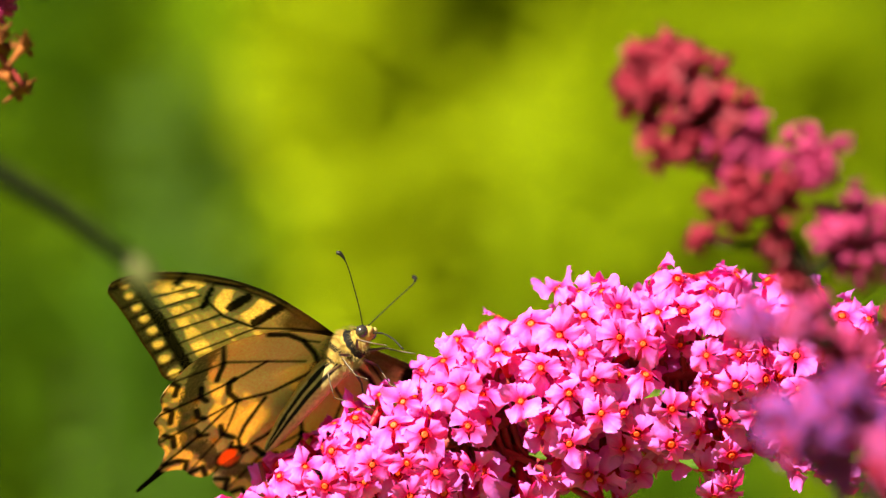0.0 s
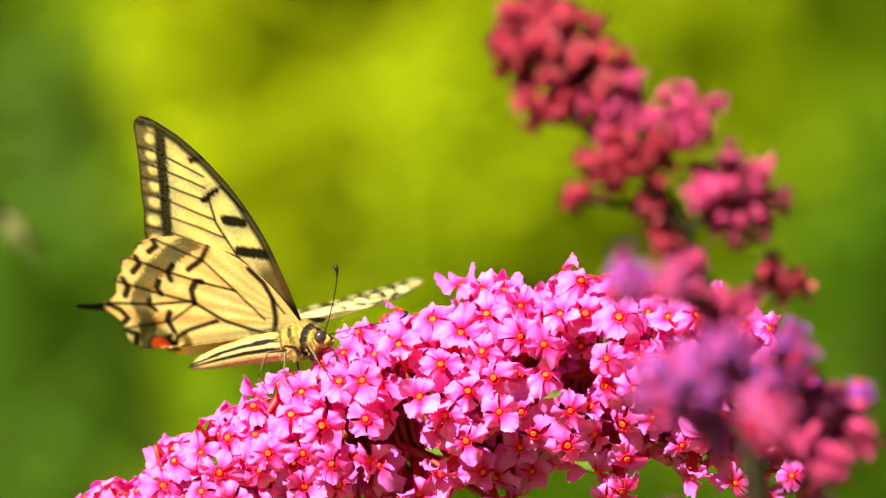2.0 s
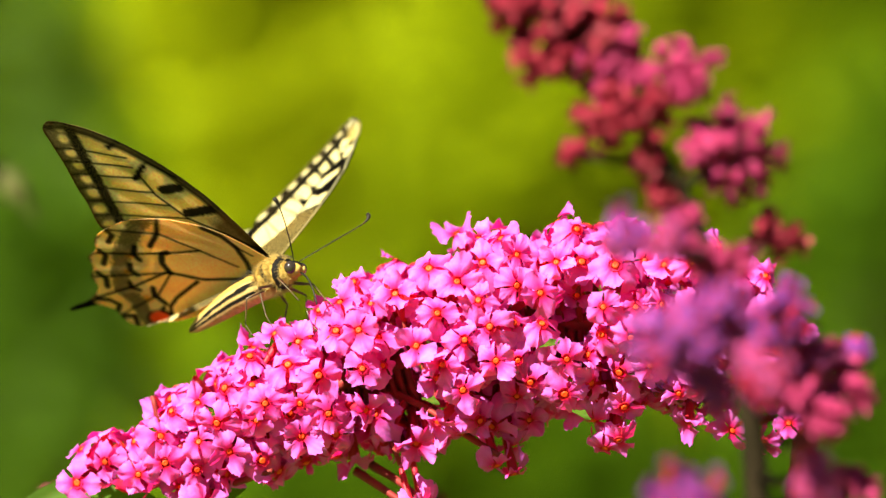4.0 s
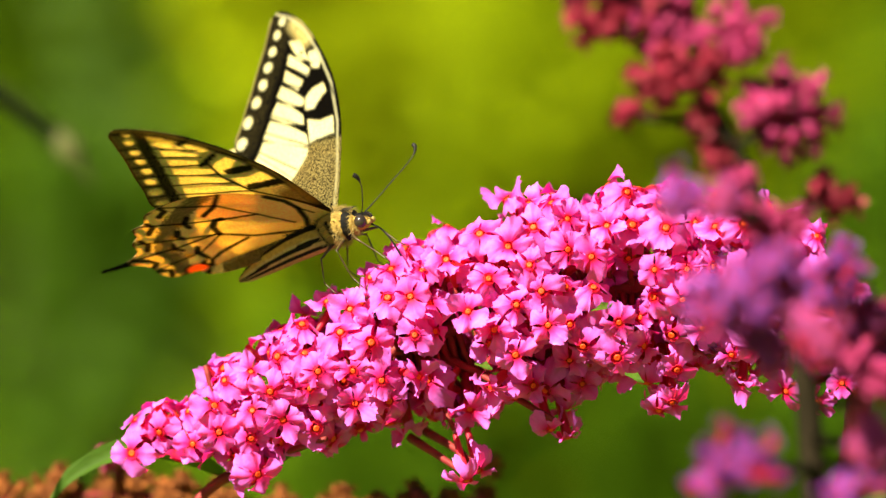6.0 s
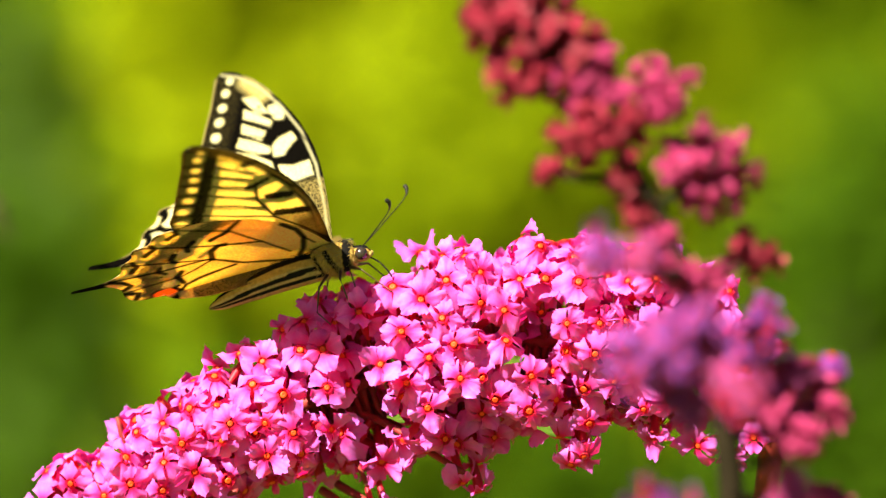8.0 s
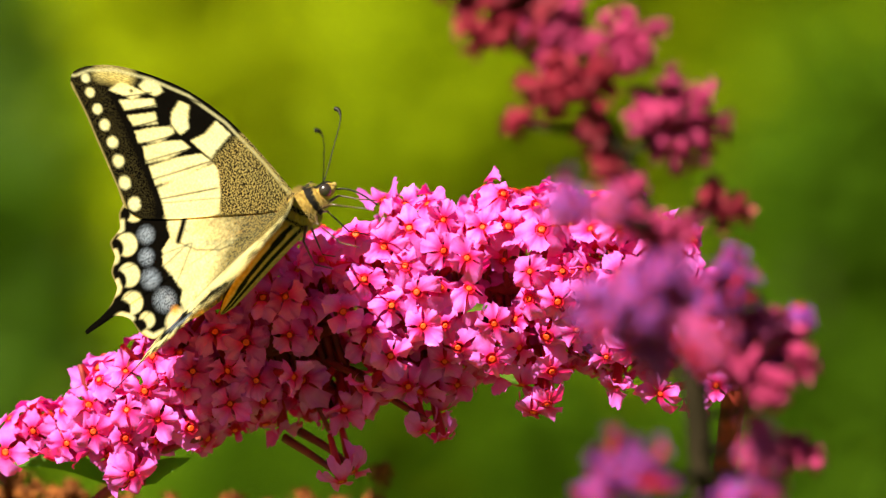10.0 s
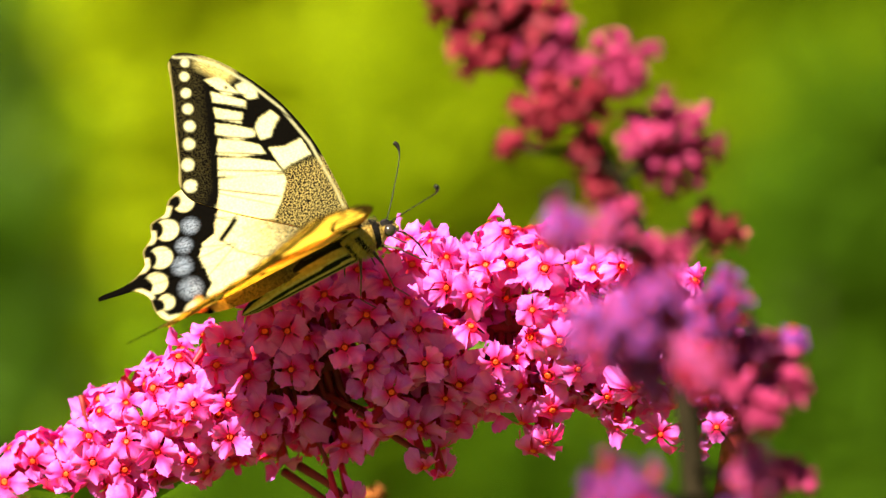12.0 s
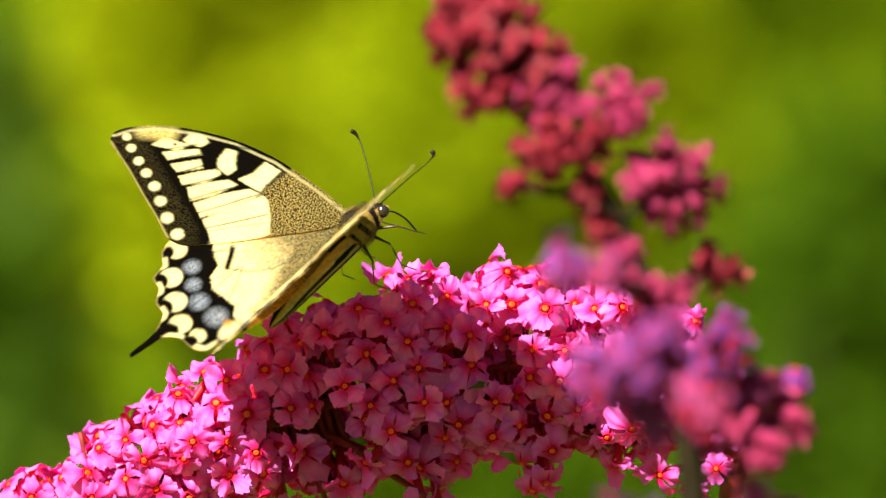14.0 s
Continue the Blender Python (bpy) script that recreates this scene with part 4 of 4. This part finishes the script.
def hind_pattern(p, q, under):
    rim = line_dist(p, q, HIND[5:22])
    g1, g2 = grain(p, q, 6.0, 2.0), grain(p, q, 2.2, 7.0)
    r = np.hypot(p, q)
    a = np.arctan2(q, -p)
    pale = SAFFRON if under else CREAM
    dust = np.zeros(len(p))
    col = np.repeat(pale[None], len(p), 0)
    tail = np.clip((-p - 32.4) / 0.6, 0, 1) * (q > 5.9)
    span = np.clip(0.55 + 1.6 * np.cos(44.4 * (a - 0.600)), 0, 1)
    if under:
        # paler towards the hind edge, amber in the outer cells
        low = np.clip((1.5 - q - 0.12 * p) / 3.0, 0, 1)
        col += low[:, None] * (YELLOW - col) * 0.8
        cellm = soft_mask(np.hypot((p + 12.3) * 0.55 + (q - 6.0) * 0.30, (q - 6.0) * 0.8 - (p + 12.3) * 0.3) - 2.0, 1.2)
        col += cellm * (YELLOW - col) * 0.8
        dusk = np.clip((1.7 + 0.6 * g2 - line_dist(p, q, DUSK)) / 0.5, 0, 1) * np.clip(1.0 + 0.4 * g1, 0, 1)
        for x, y, rad in ((-19.6, 12.1, 1.0), (-22.6, 9.9, 1.0), (-24.9, 6.9, 0.9), (-24.4, 3.9, 1.1)):
            ember = np.clip(1.2 - np.hypot(p - x, q - y) / rad, 0, 1)
            col += ember[:, None] * (AMBER - col)
            dusk = dusk * (1 - 0.25 * np.clip(ember, 0, 1))
        col += dusk[:, None] * (np.array((0.055, 0.036, 0.013)) - col) * 0.84
        col += soft_mask(rim - 0.28, 0.2) * (BLK - col) * (0.35 + 0.6 * (1 - span[:, None]))
    else:
        band = np.interp(a, (0.0, 0.05, 0.10, 0.21, 0.30, 0.40, 0.46, 0.62, 0.7), (24.2, 23.8, 22.5, 22.6, 23.1, 22.4, 20.6, 20.5, 20.2)) - r
        col += soft_mask(band + 0.25 * g2, 0.25) * (BLK - col)
        dusty = np.clip(1.75 - r / 10.5, 0, 1) + np.clip((3.6 - q + 0.12 * p) / 3.2, 0, 1) * (r < 22)
        dust = np.clip(dusty * 1.2 + 0.3 * g2 - 0.1, 0, 1) * (dusty > 0.02)
        col += dust[:, None] * (BLK * 3 - col) * 0.9
        dust = 0.52 * dust
        for x, y, s in BLUES:
            d = np.hypot(p - x, q - y)
            m = np.clip(1.25 - d / s, 0, 1) * np.clip(0.75 + 1.6 * g1, 0, 1)
            col += np.clip(m * 1.4, 0, 1)[:, None] * (BLUE - col)
        for x, y, s in LUNULES:
            n = math.hypot(x, y)
            ox, oy = x / n, y / n
            disc = np.hypot(p - x, q - y) - s
            bite = s * 0.95 - np.hypot(p - x - ox * s * 1.25, q - y - oy * s * 1.25)
            col += soft_mask(np.maximum(disc, bite), 0.2) * (pale - col)
        # pale fringe between the notches
        col += soft_mask(rim - 0.75, 0.25) * span[:, None] * (pale * 0.97 - col) * (r > 17)[:, None]
        col += soft_mask(rim - 0.16, 0.15) * (GOLD - col) * 0.8
        col += soft_mask(line_dist(p, q, ((-15.0, 9.6), (-16.1, 8.9), (-18.0, 7.9))) - 0.42, 0.25) * (BLK - col)
        col += soft_mask(line_dist(p, q, ((-18.0, 7.6), (-16.7, 4.9), (-14.1, 2.4), (-9.2, 0.4))) - 0.10, 0.16) * (BLK - col) * 0.8
        col += soft_mask(line_dist(p, q, ((-17.3, 11.6), (-15.4, 9.7), (-12.0, 11.5))) - 0.09, 0.16) * (BLK - col) * 0.7
    col += tail[:, None] * (BLK - col)
    col += soft_mask(seg_dist(p, q, (-31.2, 7.9), (-38, 8.2))[0] - 0.3, 0.2) * (BLK - col)
    red = np.hypot((p + 26.0) * 0.75, (q + 0.1) * 1.05) - 1.35
    col += soft_mask(red - 0.5, 0.2) * (BLK - col) * (0.75 if under else 0.3)
    if under:
        col += soft_mask(red, 0.25) * (RED - col)
        for line, w in HLINES:
            col += soft_mask(line_dist(p, q, line) - w * 1.3 - 0.06 * g2, 0.2) * (BLK - col) * 0.97
    else:
        col += soft_mask(red, 0.3) * (pale - col)
        col += np.clip(0.9 - np.hypot(p + 25.2, q - 0.9) / 1.1, 0, 1)[:, None] * (AMBER - col)
        for line, w in HLINES[6:10]:
            col += soft_mask(line_dist(p, q, line) - 0.07, 0.16) * (BLK - col) * 0.7
    return col, dust


def wing_mesh(name, outline, pattern, lift, left):
    """A thin two-sided wing: upper and under sheets 0.09 mm apart, gently arched, pleated along its veins. Points (p, q) lie at (x, z) of the part."""
    step = 16 if outline is FORE else 12
    line = curve_points([(a, b, 0) for a, b in outline] + [(outline[0][0], outline[0][1], 0)], step)[:-1]
    nu, nr = len(line), 150
    L = np.array([(v.x, v.y) for v in line])
    R = (np.arange(1, nr + 1) / nr) ** 0.8
    P = np.concatenate([[[0.0, 0.0]], (L[None] * R[:, None, None]).reshape(-1, 2)])
    p, q = P[:, 0], P[:, 1]
    sgn = 1 if left else -1
    reach = np.hypot(p, q)
    ang = np.arctan2(q, -p + 1e-6)
    bow = 0.0022 * (q - 18) * q * -1 * 0.35 + 0.05 * np.sin(ang * 34) * np.clip(reach / 20, 0, 1) + lift
    me = bpy.data.meshes.new(name)
    verts, faces, mats = [], [], []
    cols, dusts = [], []
    n = len(P)
    for side in (0, 1):
        # side 0 is the upper face, turned to the body's middle when the wings are shut
        y = (bow + (-0.045 if side == 0 else 0.045)) * sgn
        verts += [(a * SPAN, b * MM, c * SPAN) for a, b, c in zip(p, y, q)]
        tint, dust = pattern(p, q, side == 1)
        cols.append(tint)
        dusts.append(dust)
        o = side * n
        flip = (side == 0) == left
        for k in range(nu - 1):
            tri = (o, o + 1 + k, o + 2 + k)
            faces.append(tri if flip else tri[::-1])
            mats.append(side)
        for i in range(nr - 1):
            for k in range(nu - 1):
                a = o + 1 + i * nu + k
                f = (a, a + nu, a + nu + 1, a + 1)
                faces.append(f if flip else f[::-1])
                mats.append(side)
    for k in range(nu - 1):
        a = 1 + (nr - 1) * nu + k
        faces.append((a, a + n, a + n + 1, a + 1))
        mats.append(1)
    me.from_pydata(verts, [], faces)
    me.materials.append(WING_UPPER)
    me.materials.append(FORE_UNDER if outline is FORE else HIND_UNDER)
    me.polygons.foreach_set("material_index", mats)
    me.polygons.foreach_set("use_smooth", [True] * len(faces))
    at_ = me.attributes.new("pigment", "FLOAT_COLOR", "POINT")
    c = np.clip(np.concatenate(cols), 0, 1)
    at_.data.foreach_set("color", np.concatenate([c, np.concatenate(dusts)[:, None]], 1).ravel().astype(np.float32))
    me.update()
    return me


def blob_mesh(name, prof, sides, paint):
    """A body segment along x: prof rows are (x, z, half width, half height); paint gives its pigment."""
    s = Soup()
    verts, cols = [], []
    for x, z, w, h in prof:
        for k in range(sides):
            a = 2 * math.pi * k / sides
            verts.append((x * MM, w * math.cos(a) * MM, (z + h * math.sin(a)) * MM))
            cols.append((*paint(x, a), 1))
    faces = []
    for i in range(len(prof) - 1):
        for k in range(sides):
            l = (k + 1) % sides
            faces.append((i * sides + k, (i + 1) * sides + k, (i + 1) * sides + l, i * sides + l))
    s.add(verts, faces)
    me = s.mesh(name, [BODY_MAT])
    at_ = me.attributes.new("pigment", "FLOAT_COLOR", "POINT")
    at_.data.foreach_set("color", [c for q in cols for c in q])
    return me


def profile(rows, n):
    pts = []
    for i in range(len(rows) - 1):
        for k in range(n):
            t = k / n
            a, b = rows[i], rows[i + 1]
            w = t * t * (3 - 2 * t) if i in (0, len(rows) - 2) else t
            pts.append(tuple(u + (v - u) * t for u, v in zip(a, b)))
    return pts + [rows[-1]]


def fur(name, rng, n, where, length, mat):
    """Fine tapered hairs: where() gives a root and a direction."""
    s = Soup()
    for k in range(n):
        p, d = where(rng)
        d = (d + Vector((rng.gauss(0, .3), rng.gauss(0, .3), rng.gauss(0, .3)))).normalized()
        l = length * rng.uniform(0.5, 1.2)
        side = d.orthogonal().normalized() * 0.032
        up = d.cross(side)
        b = [p + side, p - side * 0.5 + up * 0.8, p - side * 0.5 - up * 0.8, p + d * l + Vector((-0.25, 0, -0.1)) * l]
        s.add([v * MM for v in b], [(0, 1, 3), (1, 2, 3), (2, 0, 3)])
    return s.mesh(name, [mat], False)


def swallowtail():
    rng = random.Random(4)
    root = thing("swallowtail_butterfly", "yellow and black swallowtail butterfly feeding on the flowers", "butterfly")
    yellow, dark, pale = (0.34, 0.21, 0.045), (0.004, 0.003, 0.002), (0.34, 0.24, 0.09)

    def abdomen_paint(x, a):
        s = math.sin(a)
        if s > 0.74 or abs(s - 0.02 - 0.012 * x) < 0.17 or abs(s + 0.58) < 0.12:
            return dark
        return pale if s < 0.3 else yellow

    def thorax_paint(x, a):
        s = math.sin(a)
        if s > 0.84 or abs(x - 1.7 - 0.5 * s) < 0.55 or (s < 0.6 and abs(x + 0.7 + 0.9 * s) < 0.42) or (s < 0.5 and abs(x + 2.6 + 0.6 * s) < 0.25):
            return dark
        return yellow

    part("abdomen", blob_mesh("abdomen", profile([(-1.5, -2.9, 1.9, 2.0), (-5, -2.7, 2.1, 2.2), (-9, -2.8, 2.0, 2.1), (-14, -3.3, 1.5, 1.7), (-18, -3.9, 0.9, 1.1), (-19.8, -4.2, 0.35, 0.4), (-20.2, -4.3, 0.02, 0.02)], 6), 60, abdomen_paint), root, "cream abdomen with black stripes")
    part("thorax", blob_mesh("thorax", profile([(3.2, -2.5, 0.4, 0.4), (2.6, -2.4, 1.6, 1.6), (1.2, -2.2, 2.3, 2.4), (-0.8, -2.1, 2.5, 2.7), (-2.6, -2.3, 2.2, 2.4), (-4.2, -2.6, 1.2, 1.4)], 9), 48, thorax_paint), root, "furry yellow thorax with black bands")
    head = part("head", blob_mesh("head", profile([(2.2, -2.6, 0.9, 1.0), (3.0, -2.6, 1.25, 1.25), (3.9, -2.7, 1.2, 1.2), (4.7, -2.8, 0.7, 0.8), (5.1, -2.85, 0.05, 0.05)], 4), 20, lambda x, a: dark if math.sin(a) > 0.8 else yellow), root)
    for sd in (-1, 1):
        e = Soup()
        lathe(e, [(0.94 * MM * math.sin(math.pi * k / 10), -0.94 * MM * math.cos(math.pi * k / 10)) for k in range(11)], 18, Matrix.Translation((3.75 * MM, sd * 1.0 * MM, -2.6 * MM)))
        part("eye", e.mesh("eye", [EYE_MAT]), head, "glossy dark compound eye")
        an = Soup()
        line = curve_points([Vector(v) * MM for v in ((4.1, sd * 0.5, -1.7), (5.9, sd * 2.3, -0.6), (8.1, sd * 4.8, 0.9), (10.0, sd * 7.1, 2.2), (10.9, sd * 8.4, 3.1), (11.1, sd * 9.0, 3.9), (10.8, sd * 9.2, 4.4))], 6)
        n = len(line)
        pipe(an, line, [(0.075 + 0.015 * (i % 2) + 0.25 * min(1, max(0, (i / (n - 1) - 0.62) / 0.22)) * (1 - 0.6 * (i == n - 1))) * MM for i in range(n)], 8)
        part("antenna", an.mesh("antenna", [BLACK]), head, "black clubbed antenna")
        pa = Soup()
        pipe(pa, curve_points([Vector(v) * MM for v in ((4.2, sd * .4, -3.3), (4.8, sd * .5, -3.2), (5.15, sd * .45, -2.7))], 3), [0.35 * MM] * 5 + [0.25 * MM, 0.08 * MM], 6)
        part("palp", pa.mesh("palp", [HAIR]), head)
    pr = Soup()
    pipe(pr, curve_points([Vector(v) * MM for v in ((4.6, 0, -3.5), (5.8, 0, -4.7), (6.8, -0.2, -6.8), (7.3, -0.3, -9.4))], 6), 0.13 * MM, 7)
    part("proboscis", pr.mesh("proboscis", [BLACK]), head, "thin black curved proboscis")
    for sd in (-1, 1):
        for k, (x, fx, out, down) in enumerate(((1.6, 5.4, 3.4, -9.0), (0.2, 0.6, 4.6, -11.5), (-1.6, -4.4, 4.0, -11.0))):
            lg = Soup()
            hip, knee = Vector((x, sd * 1.0, -4.0)), Vector((x + (fx - x) * 0.5, sd * out, -4.6 - 0.4 * k))
            ankle = Vector((fx, sd * out * 0.9, down * 0.8))
            toe = Vector((fx + 1.5, sd * out, down))
            pts = [hip + (knee - hip) * u / 3 for u in range(3)] + [knee + (ankle - knee) * u / 4 for u in range(4)] + [ankle + (toe - ankle) * u / 4 for u in range(5)]
            pipe(lg, [v * MM for v in pts], [v * MM for v in (0.26, 0.24, 0.20, 0.16, 0.13, 0.12, 0.11, 0.10, 0.10, 0.09, 0.09, 0.07)], 7)
            part("leg", lg.mesh("leg", [LEG_MAT]), root, "thin dark jointed leg")

    def on_thorax(r):
        a = r.uniform(0, 2 * math.pi)
        x = r.uniform(-3.2, 3.0)
        if abs(x - 1.7 - 0.5 * math.sin(a)) < 0.5:
            x -= 1.1
        k = math.sqrt(max(0.05, 1 - ((x + 0.5) / 4.2) ** 2))
        return Vector((x, 2.4 * k * math.cos(a), -2.2 + 2.5 * k * math.sin(a))), Vector((-0.3, math.cos(a), math.sin(a)))

    def on_back(r):
        x = r.uniform(-9, 3)
        return Vector((x, r.uniform(-1.2, 1.2), -0.35 - 0.04 * abs(x))), Vector((-0.8, r.uniform(-.5, .5), 0.5))

    part("hair", fur("hair", rng, 2000, on_thorax, 0.95, HAIR), root, "pale yellow hair")
    part("dark_hair", fur("dark_hair", rng, 350, on_back, 1.2, DARK_HAIR), root, "dark hair along the back")
    wings = {}
    for left in (True, False):
        wings["fore", left] = part("forewing", wing_mesh("forewing", FORE, fore_pattern, 0.0, left), root, "cream forewing with black veins and borders")
        wings["hind", left] = part("hindwing", wing_mesh("hindwing", HIND, hind_pattern, 0.28, left), root, "tailed hindwing with blue dusted spots and red eye")
    return root, wings


butterfly, WINGS = swallowtail()


def motions():
    sway = (
    (0, -0.02, 7.04, -2.20),
    (0.5, 1.66, 3.44, -1.19),
    (1, 1.74, 2.69, -0.47),
    (1.5, 2.45, -1.26, 0.49),
    (2, 3.04, -0.80, 0.20),
    (2.5, 4.75, -2.29, 0.40),
    (4.8, 2.39, 2.20, -1.26),
    (5, 2.57, 2.40, -1.55),
    (5.5, 2.41, 1.68, -0.98),
    (6, 2.81, 0.67, -0.98),
    (6.5, 2.27, 0.14, -0.84),
    (7, 1.42, 0.07, -0.61),
    (7.5, 1.40, 0.50, -0.61),
    (7.7, 1.53, 1.08, -0.68),
    (9.8, 1.06, 0.33, -0.28),
    (10, 0.67, 1.43, -0.62),
    (10.5, 1.35, -0.09, -0.13),
    (11, 0.00, -0.00, 0.00),
    (11.5, 1.13, -0.22, -0.48),
    (12, 1.78, -1.47, 0.34),
    (12.5, 2.24, -2.00, 0.56),
    (13, 1.58, -1.57, 0.44),
    (13.5, 0.70, -1.41, 0.22),
    (14, 1.47, -1.64, 0.75),
    )
    walk(main, [(t, Matrix.Translation(BASE + Vector((x, 0, z)) * MM) @ pose(0, 0, 0, 0, r, 0)) for t, x, z, r in sway])
    flight = (
        (0, -39.1, -3.7, 7.7, -13.3, -42.4, -25.3),
        (0.5, -37.8, -3.5, 5.9, -18.0, -42.4, -23.9),
        (1, -31.7, -3.5, 8.5, -10.2, -24.5, -22.5),
        (1.5, -29.4, -3.5, 6.6, -18.5, -22.2, -23.6),
        (2, -26.3, -3.3, 3.5, -20.6, -5.9, -32.4),
        (2.5, -28.1, -3.0, 7.5, -13.7, -32.1, -44.6),
        (2.7, -27.0, -2.9, 5.9, -13.1, -30.1, -40.2),
        (4.8, -31.5, -4.8, 6.8, 10.3, -8.9, -45.0),
        (5, -31.2, -5.0, 6.4, 18.7, -8.8, -39.9),
        (5.5, -30.5, -5.3, 6.1, 10.8, -6.3, -41.2),
        (5.8, -32.0, -5.5, 10.6, 7.8, -31.6, -42.6),
        (6, -29.1, -6.1, 7.8, 15.9, -17.9, -31.5),
        (6.5, -28.6, -6.6, 7.1, 11.1, -14.4, -28.8),
        (7, -25.1, -7.0, 9.8, 5.7, -16.1, -13.4),
        (7.5, -19.2, -7.1, 12.1, 12.7, -17.8, -9.6),
        (7.7, -18.6, -7.2, 12.0, 8.1, -15.6, -10.5),
        (9.8, -17.5, -17.7, 8.7, 15.9, -30.8, 2.1),
        (10, -18.8, -18.0, 11.2, 16.1, -43.8, -18.9),
        (10.5, -9.5, -18.4, 10.8, 24.3, -29.6, 4.0),
        (11, -13.2, -18.7, 7.9, 23.9, -24.6, -0.0),
        (11.5, -14.0, -18.5, 11.0, 26.1, -45.6, -5.3),
        (12, -9.0, -18.0, 10.1, 24.0, -27.3, 8.3),
        (12.5, -8.1, -17.6, 9.7, 25.0, -28.4, 12.4),
        (13, -11.6, -17.3, 16.6, 24.9, -47.7, 21.3),
        (13.5, -13.1, -17.3, 14.0, 23.2, -54.2, 29.1),
        (14, -9.9, -17.2, 17.5, 14.8, -40.4, 30.0),
    )
    walk(butterfly, [(t, pose(x * MM, y * MM, 1.2 + z * MM, a, b, c)) for t, x, y, z, a, b, c in flight])
    beat = (
        (0, 76.7, 114.0, 4.3, 7.5),
        (0.5, 84.6, 114.0, 4.9, 7.1),
        (1, 55.9, 65.9, -1.2, 6.9),
        (1.5, 57.2, 69.0, -1.1, 3.7),
        (2, 54.8, 58.1, -0.1, 9.3),
        (2.5, 58.6, 49.5, -1.2, 5.3),
        (2.7, 60.5, 49.4, -1.2, 9.4),
        (4.8, 48.8, 40.1, 3.6, 4.4),
        (5, 39.5, 39.5, 3.4, 2.4),
        (5.5, 45.6, 29.5, 6.9, -1.3),
        (5.8, 60.2, 56.5, 5.8, 2.1),
        (6, 51.6, 38.4, 2.0, 2.1),
        (6.5, 47.1, 35.3, 3.0, 3.6),
        (7, 57.6, 37.5, 2.4, -2.1),
        (7.5, 50.0, 53.2, 2.2, 0.6),
        (7.7, 54.6, 44.2, 3.5, -3.0),
        (9.8, 66.2, 39.9, 4.2, -0.5),
        (10, 93.3, 17.4, 4.4, -2.0),
        (10.5, 62.5, 42.1, 1.2, -1.1),
        (11, 67.0, 37.0, 1.5, -1.4),
        (11.5, 72.0, 43.9, 5.6, 2.1),
        (12, 59.0, 52.1, 2.3, 1.4),
        (12.5, 59.5, 54.9, 1.5, 0.2),
        (13, 55.1, 78.0, 4.6, 2.0),
        (13.5, 59.9, 71.4, -6.7, 1.6),
        (14, 58.6, 64.9, 5.5, 1.4),
    )
    for (kind, left), ob in WINGS.items():
        s = 1 if left else -1
        rows = []
        for t, near, far, sweep_near, sweep_far in beat:
            sweep = sweep_far if left else sweep_near
            m = pose(0, s * 0.5 * MM, 0, -far if left else near)
            rows.append((t, m @ pose(0, 0, 0, 0, sweep + 1.2 if kind == "fore" else 0)))
        walk(ob, rows)


motions()
